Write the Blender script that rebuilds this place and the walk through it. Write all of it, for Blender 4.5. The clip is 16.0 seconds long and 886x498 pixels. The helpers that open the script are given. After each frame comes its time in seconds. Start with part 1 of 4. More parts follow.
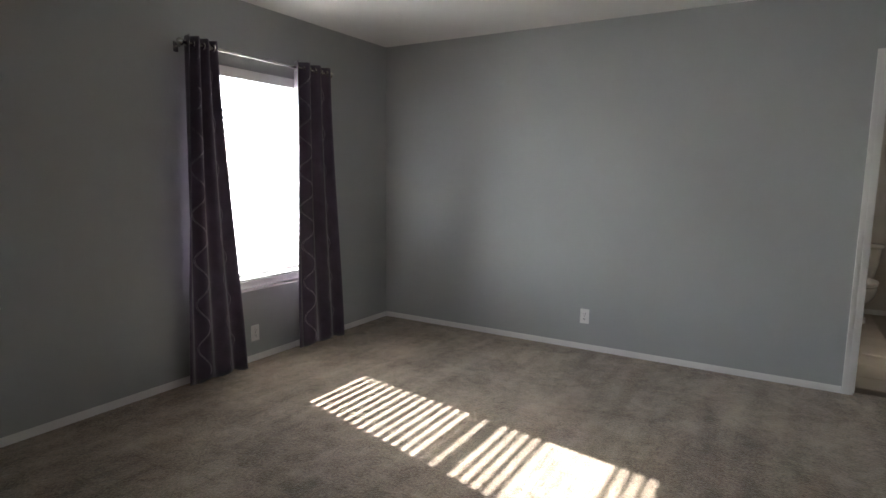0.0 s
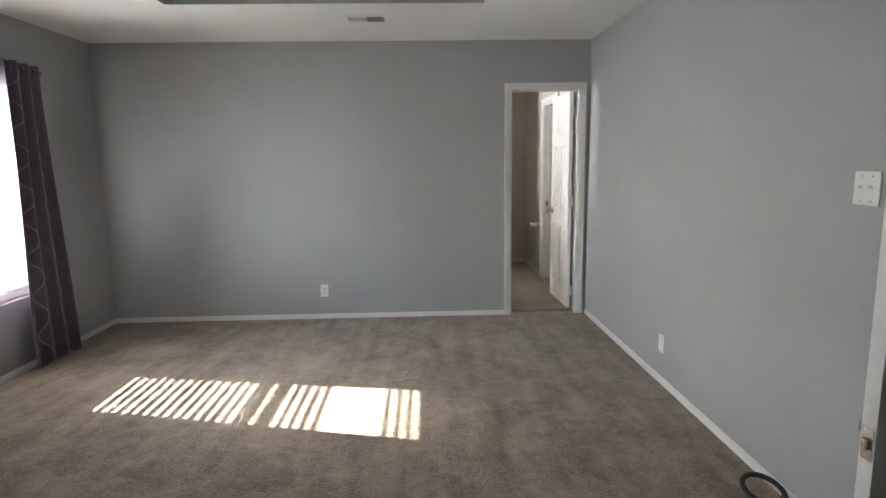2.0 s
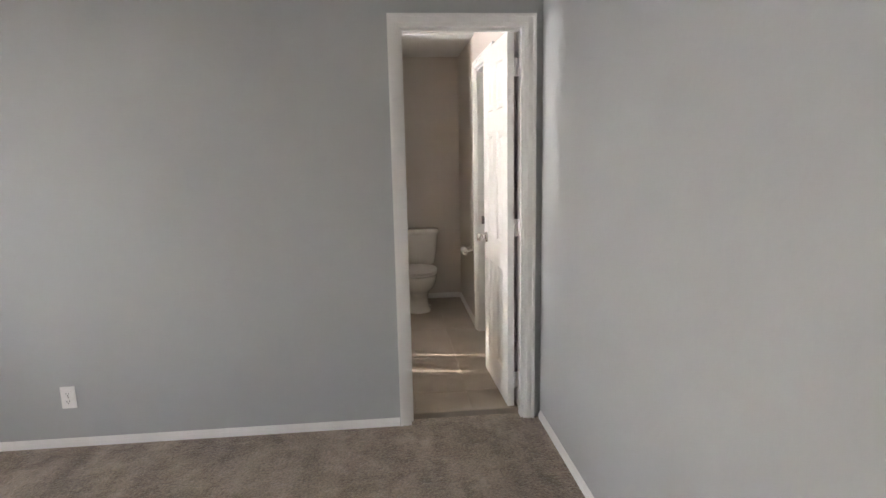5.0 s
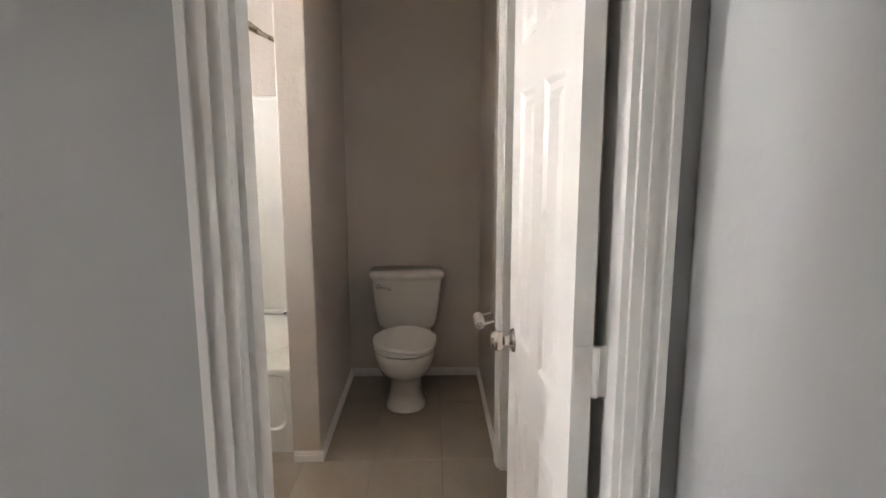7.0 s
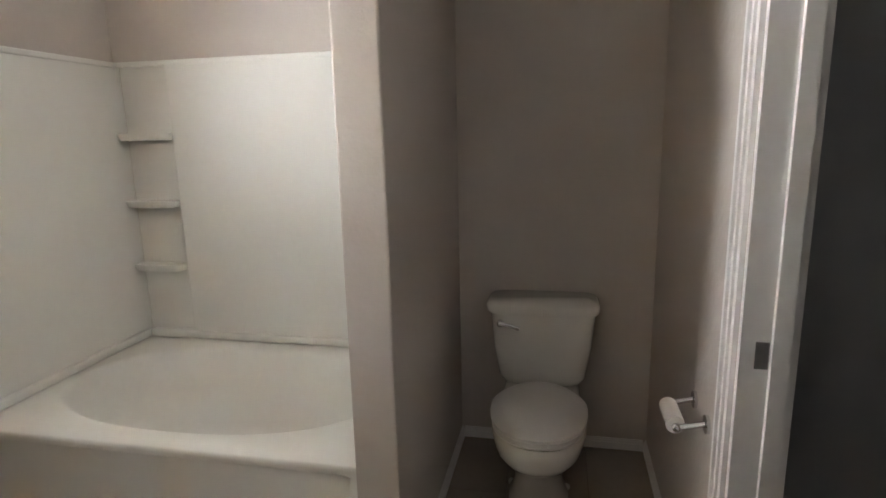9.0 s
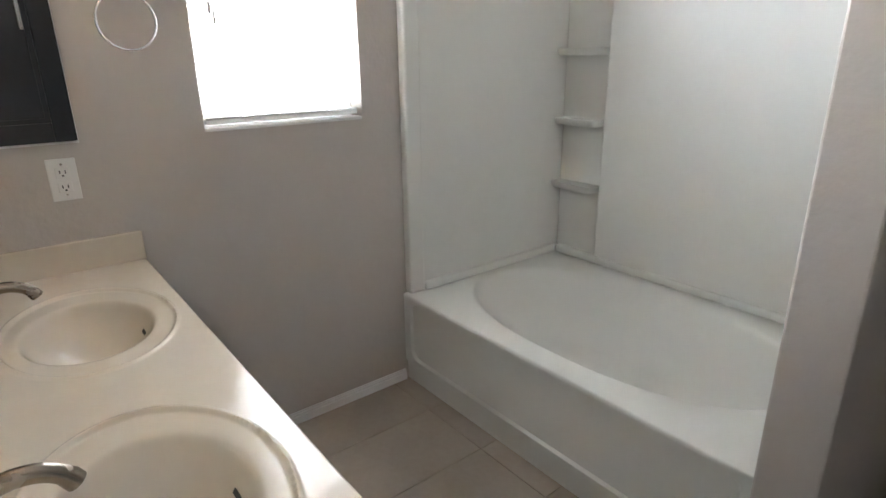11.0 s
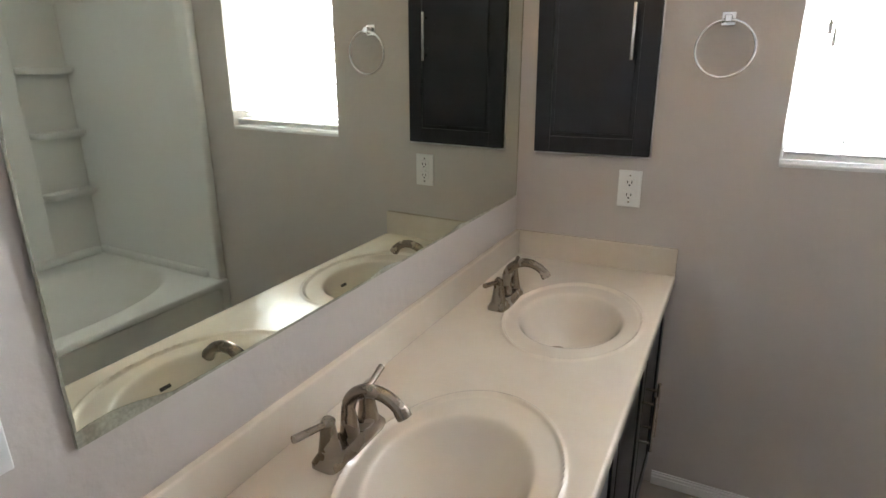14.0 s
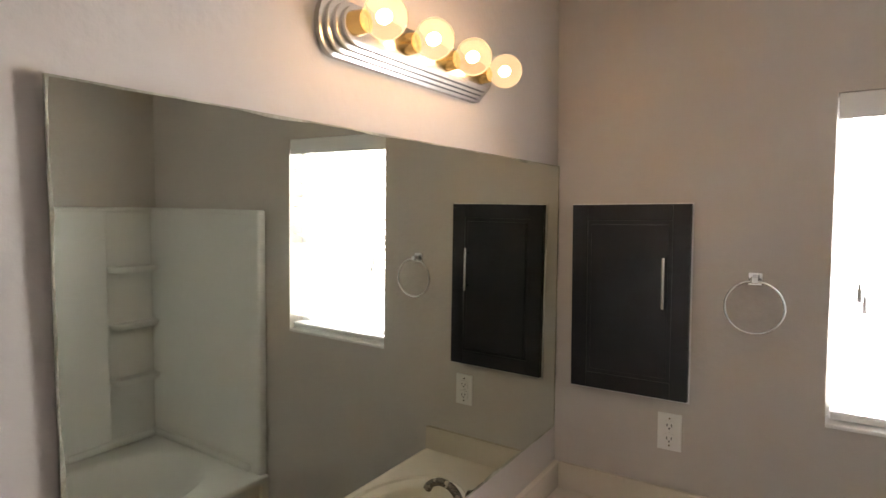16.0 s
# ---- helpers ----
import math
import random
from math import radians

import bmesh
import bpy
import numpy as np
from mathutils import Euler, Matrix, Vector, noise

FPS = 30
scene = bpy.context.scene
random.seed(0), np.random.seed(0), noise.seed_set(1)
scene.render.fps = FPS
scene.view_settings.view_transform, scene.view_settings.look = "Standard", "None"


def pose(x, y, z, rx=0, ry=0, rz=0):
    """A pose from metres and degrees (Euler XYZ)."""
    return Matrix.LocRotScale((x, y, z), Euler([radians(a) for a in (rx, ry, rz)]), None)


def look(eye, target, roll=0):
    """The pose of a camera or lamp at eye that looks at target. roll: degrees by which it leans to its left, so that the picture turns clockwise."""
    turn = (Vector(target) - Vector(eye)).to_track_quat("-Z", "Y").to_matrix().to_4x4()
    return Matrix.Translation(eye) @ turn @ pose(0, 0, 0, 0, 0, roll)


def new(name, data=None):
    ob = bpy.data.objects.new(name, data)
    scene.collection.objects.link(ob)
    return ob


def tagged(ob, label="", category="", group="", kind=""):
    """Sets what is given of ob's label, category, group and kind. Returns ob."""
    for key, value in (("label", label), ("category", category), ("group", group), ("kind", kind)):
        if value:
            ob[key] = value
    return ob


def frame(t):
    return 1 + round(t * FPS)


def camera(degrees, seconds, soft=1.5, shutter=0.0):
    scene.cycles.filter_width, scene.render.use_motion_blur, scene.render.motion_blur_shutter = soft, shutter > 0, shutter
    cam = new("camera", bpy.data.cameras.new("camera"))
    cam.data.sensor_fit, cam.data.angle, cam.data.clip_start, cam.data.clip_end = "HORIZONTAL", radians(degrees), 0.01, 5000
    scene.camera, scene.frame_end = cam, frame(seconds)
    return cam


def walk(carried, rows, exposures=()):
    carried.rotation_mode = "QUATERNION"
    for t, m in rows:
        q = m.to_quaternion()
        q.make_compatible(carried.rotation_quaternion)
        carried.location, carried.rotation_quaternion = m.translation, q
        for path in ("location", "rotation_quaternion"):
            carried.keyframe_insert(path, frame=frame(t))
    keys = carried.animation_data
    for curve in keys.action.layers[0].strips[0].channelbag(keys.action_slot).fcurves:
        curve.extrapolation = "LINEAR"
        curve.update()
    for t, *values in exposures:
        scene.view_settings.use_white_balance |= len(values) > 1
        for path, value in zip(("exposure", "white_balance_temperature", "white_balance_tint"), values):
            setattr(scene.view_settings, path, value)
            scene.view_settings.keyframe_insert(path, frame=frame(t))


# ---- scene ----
cam = camera(75.9, 16.0)

# seconds, stops, kelvin, tint
EXPOSURES = [(0.0, 2.92, 6450, 10), (1.0, 3.15, 6450, 10), (2.0, 3.35, 6500, 11), (4.0, 3.64, 6700, 14), (6.4, 3.45, 6950, 16), (7.0, 3.38, 6900, 16), (8.1, 3.03, 6950, 15), (10.4, 3.0, 6050, 11), (12.0, 3.03, 6000, 11), (14.0, 3.07, 6120, 12), (15.0, 3.02, 6300, 13), (16.0, 2.58, 6750, 16)]
PATH = [
    (0, (-1.181, -4.251, 1.34), (-2.202, -2.551, 1.078), 0.7),
    (0.5, (-1.295, -4.527, 1.343), (-1.949, -2.656, 1.076), 0.2),
    (1, (-1.369, -4.82, 1.441), (-1.719, -2.873, 1.144), -0.2),
    (1.5, (-1.452, -5.062, 1.431), (-1.575, -3.088, 1.133), -0.5),
    (2, (-1.507, -5.137, 1.429), (-1.447, -3.162, 1.121), -0.8),
    (2.5, (-1.466, -4.999, 1.445), (-1.301, -3.032, 1.124), -1.1),
    (3, (-1.428, -4.688, 1.473), (-1.204, -2.729, 1.143), -1.0),
    (3.5, (-1.3, -4.326, 1.418), (-1.059, -2.367, 1.095), -1.1),
    (4, (-1.133, -3.863, 1.453), (-0.9, -1.904, 1.124), -1.1),
    (4.2, (-1.069, -3.664, 1.435), (-0.844, -1.704, 1.106), -1.1),
    (6.3, (-0.465, -1.497, 1.435), (-0.372, 0.472, 1.092), -0.4),
    (6.5, (-0.441, -1.284, 1.436), (-0.361, 0.686, 1.1), -0.1),
    (7, (-0.431, -0.859, 1.403), (-0.391, 1.114, 1.074), -0.1),
    (7.5, (-0.417, -0.479, 1.395), (-0.42, 1.496, 1.083), -0.1),
    (8, (-0.427, -0.149, 1.391), (-0.454, 1.824, 1.062), -0.7),
    (8.2, (-0.435, -0.057, 1.397), (-0.507, 1.912, 1.056), -1.2),
    (10.3, (-0.628, 0.358, 1.369), (-1.778, 1.888, 0.789), -1.1),
    (10.5, (-0.616, 0.365, 1.358), (-1.878, 1.8, 0.768), -1.3),
    (11, (-0.671, 0.36, 1.389), (-2.16, 1.531, 0.749), -0.7),
    (11.5, (-0.687, 0.49, 1.397), (-2.39, 1.295, 0.726), -0.6),
    (12, (-0.733, 0.587, 1.393), (-2.562, 1.043, 0.726), -1.1),
    (12.5, (-0.796, 0.681, 1.387), (-2.678, 0.791, 0.718), -1.1),
    (13, (-0.781, 0.73, 1.404), (-2.643, 0.421, 0.742), -1.1),
    (13.5, (-0.733, 0.777, 1.404), (-2.503, 0.095, 0.768), -1.0),
    (14, (-0.707, 0.787, 1.464), (-2.391, -0.095, 0.841), -0.8),
    (14.5, (-0.71, 0.806, 1.551), (-2.37, -0.168, 1.006), -0.5),
    (15, (-0.719, 0.806, 1.656), (-2.401, -0.199, 1.257), -0.2),
    (15.5, (-0.728, 0.832, 1.731), (-2.402, -0.232, 1.475), -0.5),
    (16, (-0.721, 0.845, 1.751), (-2.393, -0.245, 1.625), -0.1),
]
walk(cam, [(t, look(eye, target, roll)) for t, eye, target, roll in PATH], EXPOSURES)

# ---- light ----
SUN = Vector((1.0, -0.19, -0.674))
world = bpy.data.worlds.new("sky")
scene.world = world
world.use_nodes = True
wt = world.node_tree
sky = wt.nodes.new("ShaderNodeTexSky")
sky.sky_type = "NISHITA"
sky.sun_disc = False
sky.sun_elevation = radians(33.3)
sky.sun_rotation = math.atan2(-SUN.x, -SUN.y)
wt.links.new(sky.outputs[0], wt.nodes["Background"].inputs[0])
wt.nodes["Background"].inputs[1].default_value = 0.15
sun = new("sun", bpy.data.lights.new("sun", "SUN"))
sun.data.energy = 5.0
sun.data.angle = radians(0.5)
sun.data.color = (1.0, 0.95, 0.88)
sun.matrix_world = look((-12, 2, 9), Vector((-12, 2, 9)) + SUN)


def window_light(name, x, y, z, w, h, watts, color, rise):
    """Skylight in an opening that faces +x; rise: how far up it is thrown per metre."""
    d = bpy.data.lights.new(name, "AREA")
    d.shape, d.size, d.size_y, d.energy, d.color = "RECTANGLE", w, h, watts, color
    ob = new(name, d)
    ob.matrix_world = look((x, y, z), (x + 1, y, z + rise))
    return ob


for z in (0.795, 1.262, 1.729):
    window_light("bedroom_sky_light", -4.585, -1.44, z, 0.95, 0.46, 3.7, (0.93, 0.97, 1.0), 0.45)
window_light("bath_sky_light", -2.73, 1.168, 1.62, 0.54, 0.88, 5.9, (0.94, 0.97, 1.0), 0.2)


# ---- materials ----
def mat(name, color, rough=0.5, metal=0.0, var=0.08, scale=3.0, bump=0.0, bump_scale=60.0, color2=None, island=0.0, sheen=0.0, coat=0.0):
    m = bpy.data.materials.new(name)
    m.use_nodes = True
    t = m.node_tree
    b = t.nodes["Principled BSDF"]
    b.inputs["Roughness"].default_value = rough
    b.inputs["Metallic"].default_value = metal
    b.inputs["Coat Weight"].default_value = coat
    if sheen:
        b.inputs["Sheen Weight"].default_value = sheen
    co = t.nodes.new("ShaderNodeTexCoord")
    n1 = t.nodes.new("ShaderNodeTexNoise")
    n1.inputs["Scale"].default_value = scale
    n1.inputs["Detail"].default_value = 5
    t.links.new(co.outputs["Object"], n1.inputs["Vector"])
    n2 = t.nodes.new("ShaderNodeTexNoise")
    n2.inputs["Scale"].default_value = scale * 14
    n2.inputs["Detail"].default_value = 3
    t.links.new(co.outputs["Object"], n2.inputs["Vector"])
    add = t.nodes.new("ShaderNodeMath")
    add.operation = "MULTIPLY_ADD"
    add.inputs[1].default_value = 0.35
    t.links.new(n2.outputs[0], add.inputs[0])
    t.links.new(n1.outputs[0], add.inputs[2])
    ramp = t.nodes.new("ShaderNodeValToRGB")
    c2 = color2 or tuple(c * (1 + var) for c in color)
    c1 = color if color2 else tuple(c * (1 - var) for c in color)
    ramp.color_ramp.elements[0].position, ramp.color_ramp.elements[0].color = 0.45, (*c1, 1)
    ramp.color_ramp.elements[1].position, ramp.color_ramp.elements[1].color = 0.9, (*[min(c, 1) for c in c2], 1)
    t.links.new(add.outputs[0], ramp.inputs[0])
    out = ramp.outputs[0]
    if island:
        info = t.nodes.new("ShaderNodeObjectInfo")
        hsv = t.nodes.new("ShaderNodeHueSaturation")
        mr = t.nodes.new("ShaderNodeMapRange")
        mr.inputs["To Min"].default_value, mr.inputs["To Max"].default_value = 1 - island, 1 + island
        t.links.new(info.outputs["Random"], mr.inputs["Value"])
        t.links.new(mr.outputs[0], hsv.inputs["Value"])
        t.links.new(out, hsv.inputs["Color"])
        out = hsv.outputs[0]
    t.links.new(out, b.inputs["Base Color"])
    rr = t.nodes.new("ShaderNodeMapRange")
    rr.inputs["To Min"].default_value, rr.inputs["To Max"].default_value = max(0.02, rough * 0.85), min(1, rough * 1.15)
    t.links.new(n2.outputs[0], rr.inputs["Value"])
    t.links.new(rr.outputs[0], b.inputs["Roughness"])
    if bump:
        n3 = t.nodes.new("ShaderNodeTexNoise")
        n3.inputs["Scale"].default_value = bump_scale
        n3.inputs["Detail"].default_value = 4
        t.links.new(co.outputs["Object"], n3.inputs["Vector"])
        bp = t.nodes.new("ShaderNodeBump")
        bp.inputs["Strength"].default_value = bump
        bp.inputs["Distance"].default_value = 0.004
        t.links.new(n3.outputs[0], bp.inputs["Height"])
        t.links.new(bp.outputs[0], b.inputs["Normal"])
    return m


M_WALL = mat("grey_wall_paint", (0.385, 0.395, 0.395), 0.6, var=0.03, scale=1.5, bump=0.25, bump_scale=45)
M_BWALL = mat("greige_wall_paint", (0.55, 0.5, 0.455), 0.55, var=0.03, scale=1.5, bump=0.5, bump_scale=40)
M_CEIL = mat("ceiling_paint", (0.8, 0.79, 0.77), 0.8, var=0.02, bump=0.5, bump_scale=70)
M_TRIM = mat("white_trim_paint", (0.78, 0.77, 0.75), 0.35, var=0.03, scale=6, bump=0.05, bump_scale=30)
M_DOOR = mat("white_door_paint", (0.78, 0.77, 0.745), 0.4, var=0.03, scale=5, bump=0.12, bump_scale=90)


def carpet_mat():
    """Cut pile: fine tufts, trodden blotches and long brushed streaks."""
    m = bpy.data.materials.new("beige_carpet")
    m.use_nodes = True
    t = m.node_tree
    b = t.nodes["Principled BSDF"]
    b.inputs["Roughness"].default_value = 0.95
    b.inputs["Sheen Weight"].default_value = 0.25
    co = t.nodes.new("ShaderNodeTexCoord")

    def noise_node(scale, detail, stretch=(1, 1, 1), turn=0.0, distort=0.0):
        mp = t.nodes.new("ShaderNodeMapping")
        mp.inputs["Scale"].default_value = stretch
        mp.inputs["Rotation"].default_value = (0, 0, radians(turn))
        nz = t.nodes.new("ShaderNodeTexNoise")
        nz.inputs["Scale"].default_value = scale
        nz.inputs["Detail"].default_value = detail
        nz.inputs["Distortion"].default_value = distort
        t.links.new(co.outputs["Object"], mp.inputs["Vector"])
        t.links.new(mp.outputs[0], nz.inputs["Vector"])
        return nz.outputs[0]

    def mix(a, b_, w):
        n = t.nodes.new("ShaderNodeMath")
        n.operation = "MULTIPLY_ADD"
        n.inputs[1].default_value = w
        t.links.new(b_, n.inputs[0])
        t.links.new(a, n.inputs[2])
        return n.outputs[0]

    blot, streak, mid, fine = noise_node(3.2, 6, distort=0.6), noise_node(4.0, 4, (2.2, 0.35, 1), 8), noise_node(15, 6, distort=0.8), noise_node(80, 6)
    v = mix(mix(mix(blot, streak, 0.85), mid, 0.8), fine, 1.15)
    ramp = t.nodes.new("ShaderNodeValToRGB")
    ramp.color_ramp.elements[0].position, ramp.color_ramp.elements[0].color = 0.0, (0.125, 0.091, 0.064, 1)
    ramp.color_ramp.elements[1].position, ramp.color_ramp.elements[1].color = 1.0, (0.385, 0.301, 0.223, 1)
    mr = t.nodes.new("ShaderNodeMapRange")
    mr.inputs["From Min"].default_value, mr.inputs["From Max"].default_value = 1.56, 2.26
    t.links.new(v, mr.inputs["Value"])
    t.links.new(mr.outputs[0], ramp.inputs[0])
    t.links.new(ramp.outputs[0], b.inputs["Base Color"])
    bp = t.nodes.new("ShaderNodeBump")
    bp.inputs["Strength"].default_value = 0.9
    bp.inputs["Distance"].default_value = 0.01
    t.links.new(mix(fine, mid, 0.8), bp.inputs["Height"])
    t.links.new(bp.outputs[0], b.inputs["Normal"])
    return m


M_CARPET = carpet_mat()
M_TILE = mat("beige_floor_tile", (0.3, 0.252, 0.2), 0.42, scale=3, color2=(0.38, 0.325, 0.265), bump=0.06, bump_scale=25, island=0.05)
M_GROUT = mat("tile_grout", (0.26, 0.22, 0.18), 0.9, var=0.15, scale=12)
M_PLATE = mat("white_plastic_plate", (0.8, 0.79, 0.76), 0.35, var=0.02)
# near-black standing in for the shade inside slots, overflow and duct
M_HOLE_SHADE = mat("hole_shade_black", (0.03, 0.03, 0.03), 0.6)
M_BLIND = mat("white_blind_slat", (0.8, 0.8, 0.79), 0.6, var=0.03, scale=8)
M_VINYL = mat("white_window_vinyl", (0.78, 0.78, 0.77), 0.35, var=0.02)
M_CURT = mat("plum_curtain_fabric", (0.085, 0.062, 0.1), 0.55, var=0.25, scale=9, bump=0.35, bump_scale=400, sheen=0.4)
M_THREAD = mat("silver_lilac_thread", (0.33, 0.28, 0.34), 0.4, var=0.1)
M_CHROME = mat("chrome", (0.75, 0.75, 0.76), 0.1, 1.0, var=0.02)
M_NICKEL = mat("brushed_nickel", (0.31, 0.265, 0.215), 0.27, 1.0, var=0.02, scale=1.5)
M_STEEL = mat("satin_steel", (0.62, 0.6, 0.57), 0.25, 1.0, var=0.02, scale=1.5)
M_ACRYL = mat("white_acrylic", (0.75, 0.745, 0.7), 0.5, var=0.02, scale=2)
M_PORC = mat("white_porcelain", (0.78, 0.76, 0.71), 0.12, var=0.02, coat=0.5)
M_MARBLE = mat("cream_cultured_marble", (0.68, 0.595, 0.475), 0.2, scale=1.6, color2=(0.73, 0.66, 0.555), coat=0.3)
M_ESPR = mat("espresso_wood", (0.012, 0.012, 0.016), 0.38, var=0.3, scale=10, bump=0.1, bump_scale=60)
M_BRASS = mat("yellow_brass", (0.75, 0.52, 0.2), 0.25, 1.0, var=0.04)
M_BLACK = mat("black_rubber", (0.02, 0.02, 0.02), 0.5, var=0.2)
M_MIRROR = mat("mirror_silver", (0.72, 0.76, 0.68), 0.015, 1.0, var=0.01)
M_RUST = mat("mirror_edge_decay", (0.13, 0.12, 0.085), 0.5, scale=14, color2=(0.5, 0.49, 0.38))
M_PAPER = mat("tissue_paper", (0.8, 0.79, 0.77), 0.9, var=0.03, bump=0.2, bump_scale=120)
M_GROUND = mat("pale_concrete_ground", (0.38, 0.36, 0.33), 0.95, scale=0.7, color2=(0.5, 0.48, 0.44))


def glass_mat():
    m = bpy.data.materials.new("window_glass")
    m.use_nodes = True
    b = m.node_tree.nodes["Principled BSDF"]
    b.inputs["Transmission Weight"].default_value = 1.0
    b.inputs["Roughness"].default_value = 0.0
    b.inputs["IOR"].default_value = 1.05
    return m


M_GLASS = glass_mat()


def bulb_mat():
    m = bpy.data.materials.new("glowing_bulb_glass")
    m.use_nodes = True
    b = m.node_tree.nodes["Principled BSDF"]
    b.inputs["Base Color"].default_value = (1.0, 0.95, 0.85, 1)
    b.inputs["Transmission Weight"].default_value = 1.0
    b.inputs["IOR"].default_value = 1.06
    b.inputs["Emission Color"].default_value = (1.0, 0.64, 0.3, 1)
    b.inputs["Emission Strength"].default_value = 0.07
    b.inputs["Roughness"].default_value = 0.12
    return m


def filament_mat():
    m = bpy.data.materials.new("glowing_filament")
    m.use_nodes = True
    b = m.node_tree.nodes["Principled BSDF"]
    b.inputs["Emission Color"].default_value = (1.0, 0.6, 0.26, 1)
    b.inputs["Emission Strength"].default_value = 8.2
    return m


M_BULB, M_FIL = bulb_mat(), filament_mat()


# ---- mesh helpers ----
def box(bm, x0, x1, y0, y1, z0, z1, bevel=0.0):
    r = bmesh.ops.create_cube(bm, size=1, matrix=Matrix.Translation(((x0 + x1) / 2, (y0 + y1) / 2, (z0 + z1) / 2)) @ Matrix.Diagonal((x1 - x0, y1 - y0, z1 - z0, 1)))
    if bevel:
        es = list({e for v in r["verts"] for e in v.link_edges})
        bmesh.ops.bevel(bm, geom=es, offset=bevel, segments=2, affect="EDGES", profile=0.5)
    return bm


def cyl(bm, a, b, r0, r1=None, seg=20):
    a, b = Vector(a), Vector(b)
    d = b - a
    m = Matrix.Translation((a + b) / 2) @ d.to_track_quat("Z", "Y").to_matrix().to_4x4()
    bmesh.ops.create_cone(bm, cap_ends=True, segments=seg, radius1=r0, radius2=r0 if r1 is None else r1, depth=d.length, matrix=m)
    return bm


def ball(bm, c, rx, ry=None, rz=None, seg=24):
    bmesh.ops.create_uvsphere(bm, u_segments=seg, v_segments=seg // 2, radius=1, matrix=Matrix.Translation(c) @ Matrix.Diagonal((rx, ry or rx, rz or rx, 1)))
    return bm


def tube(bm, pts, radii, seg=14, closed=False):
    rings, n = [], len(pts)
    pts = [Vector(p) for p in pts]
    up = Vector((0.13, 0.21, 0.97))
    for i, p in enumerate(pts):
        if closed:
            d = pts[(i + 1) % n] - pts[i - 1]
        else:
            d = pts[min(i + 1, n - 1)] - pts[max(i - 1, 0)]
        d.normalize()
        s = d.cross(up)
        if s.length < 0.1:
            s = d.cross(Vector((1, 0, 0)))
        s.normalize()
        u = s.cross(d)
        r = radii[i] if isinstance(radii, (list, tuple)) else radii
        rings.append([bm.verts.new(p + (s * math.cos(a) + u * math.sin(a)) * r) for a in (2 * math.pi * k / seg for k in range(seg))])
    for i in range(n if closed else n - 1):
        A, B = rings[i], rings[(i + 1) % n]
        for k in range(seg):
            bm.faces.new((A[k], A[(k + 1) % seg], B[(k + 1) % seg], B[k]))
    if not closed:
        bm.faces.new(rings[0][::-1])
        bm.faces.new(rings[-1])
    return bm


def loft(bm, sections, cap=True):
    """Closed rings of points, joined one to the next."""
    rings = [[bm.verts.new(p) for p in s] for s in sections]
    n = len(rings[0])
    for A, B in zip(rings, rings[1:]):
        for k in range(n):
            bm.faces.new((A[k], A[(k + 1) % n], B[(k + 1) % n], B[k]))
    if cap:
        bm.faces.new(rings[0][::-1])
        bm.faces.new(rings[-1])
    return bm


def oval(cx, cy, z, rx, ry, n=40, power=2.0, front=None):
    pts = []
    for k in range(n):
        a = 2 * math.pi * k / n
        c, s = math.cos(a), math.sin(a)
        yy = (front if front and s < 0 else ry)
        pts.append((cx + rx * math.copysign(abs(c) ** (2 / power), c), cy + yy * math.copysign(abs(s) ** (2 / power), s), z))
    return pts


def finish(bm, name, material, smooth):
    bmesh.ops.recalc_face_normals(bm, faces=bm.faces)
    me = bpy.data.meshes.new(name)
    bm.to_mesh(me)
    bm.free()
    me.materials.append(material)
    if smooth:
        me.polygons.foreach_set("use_smooth", [True] * len(me.polygons))
        me.set_sharp_from_angle(angle=radians(smooth))
    return me


def solid(name, bm, material, label="", category="", kind="", group="", smooth=0):
    return tagged(new(name, finish(bm, name, material, smooth)), label, category, group, kind)


def thing(name, at, label, category, group="", kind=""):
    e = new(name)
    e.location = at
    e.empty_display_size = 0.1
    return tagged(e, label, category, group, kind)


def part(name, bm, material, parent, label="", smooth=0):
    ob = new(name, finish(bm, name, material, smooth))
    ob.parent = parent
    if parent.type == "EMPTY":
        ob.matrix_parent_inverse = Matrix.Translation(parent.location).inverted()
    return tagged(ob, label)


def B():
    return bmesh.new()


# ---- structure ----
XL, YB, H = -4.355, -5.9, 2.456      # bedroom: window wall, back wall, ceiling
WT = 0.125                           # wall between bedroom and bath
XW, YM, YT = -2.524, 0.125, 2.54     # bath: window wall, mirror wall, far wall
FB = 0.035                            # bath floor, above the carpet
XR = -0.138                          # bath: wall with the closet doorway
D0, D1, DH = -0.729, -0.135, 2.032   # bathroom doorway

bm = B()
box(bm, XL - 0.02, 0.02, YB - 0.02, 0.055, -0.1, 0)
solid("floor_bedroom", bm, M_CARPET, "worn beige cut-pile carpet with trodden streaks", "floor", "structure")
bm = B()
box(bm, XW - 0.02, XR + 0.12, 0.055, YT + 0.02, -0.1, FB - 0.006)
floor_bath = solid("floor_bath", bm, M_GROUT, "large beige rectangular floor tiles with thin grout", "floor", "structure")
bm = B()
box(bm, XR + 0.12, 0.95, 0.2, 2.2, -0.1, -0.002)
solid("floor_closet", bm, M_CARPET, "beige carpet in the closet", "floor", "structure")

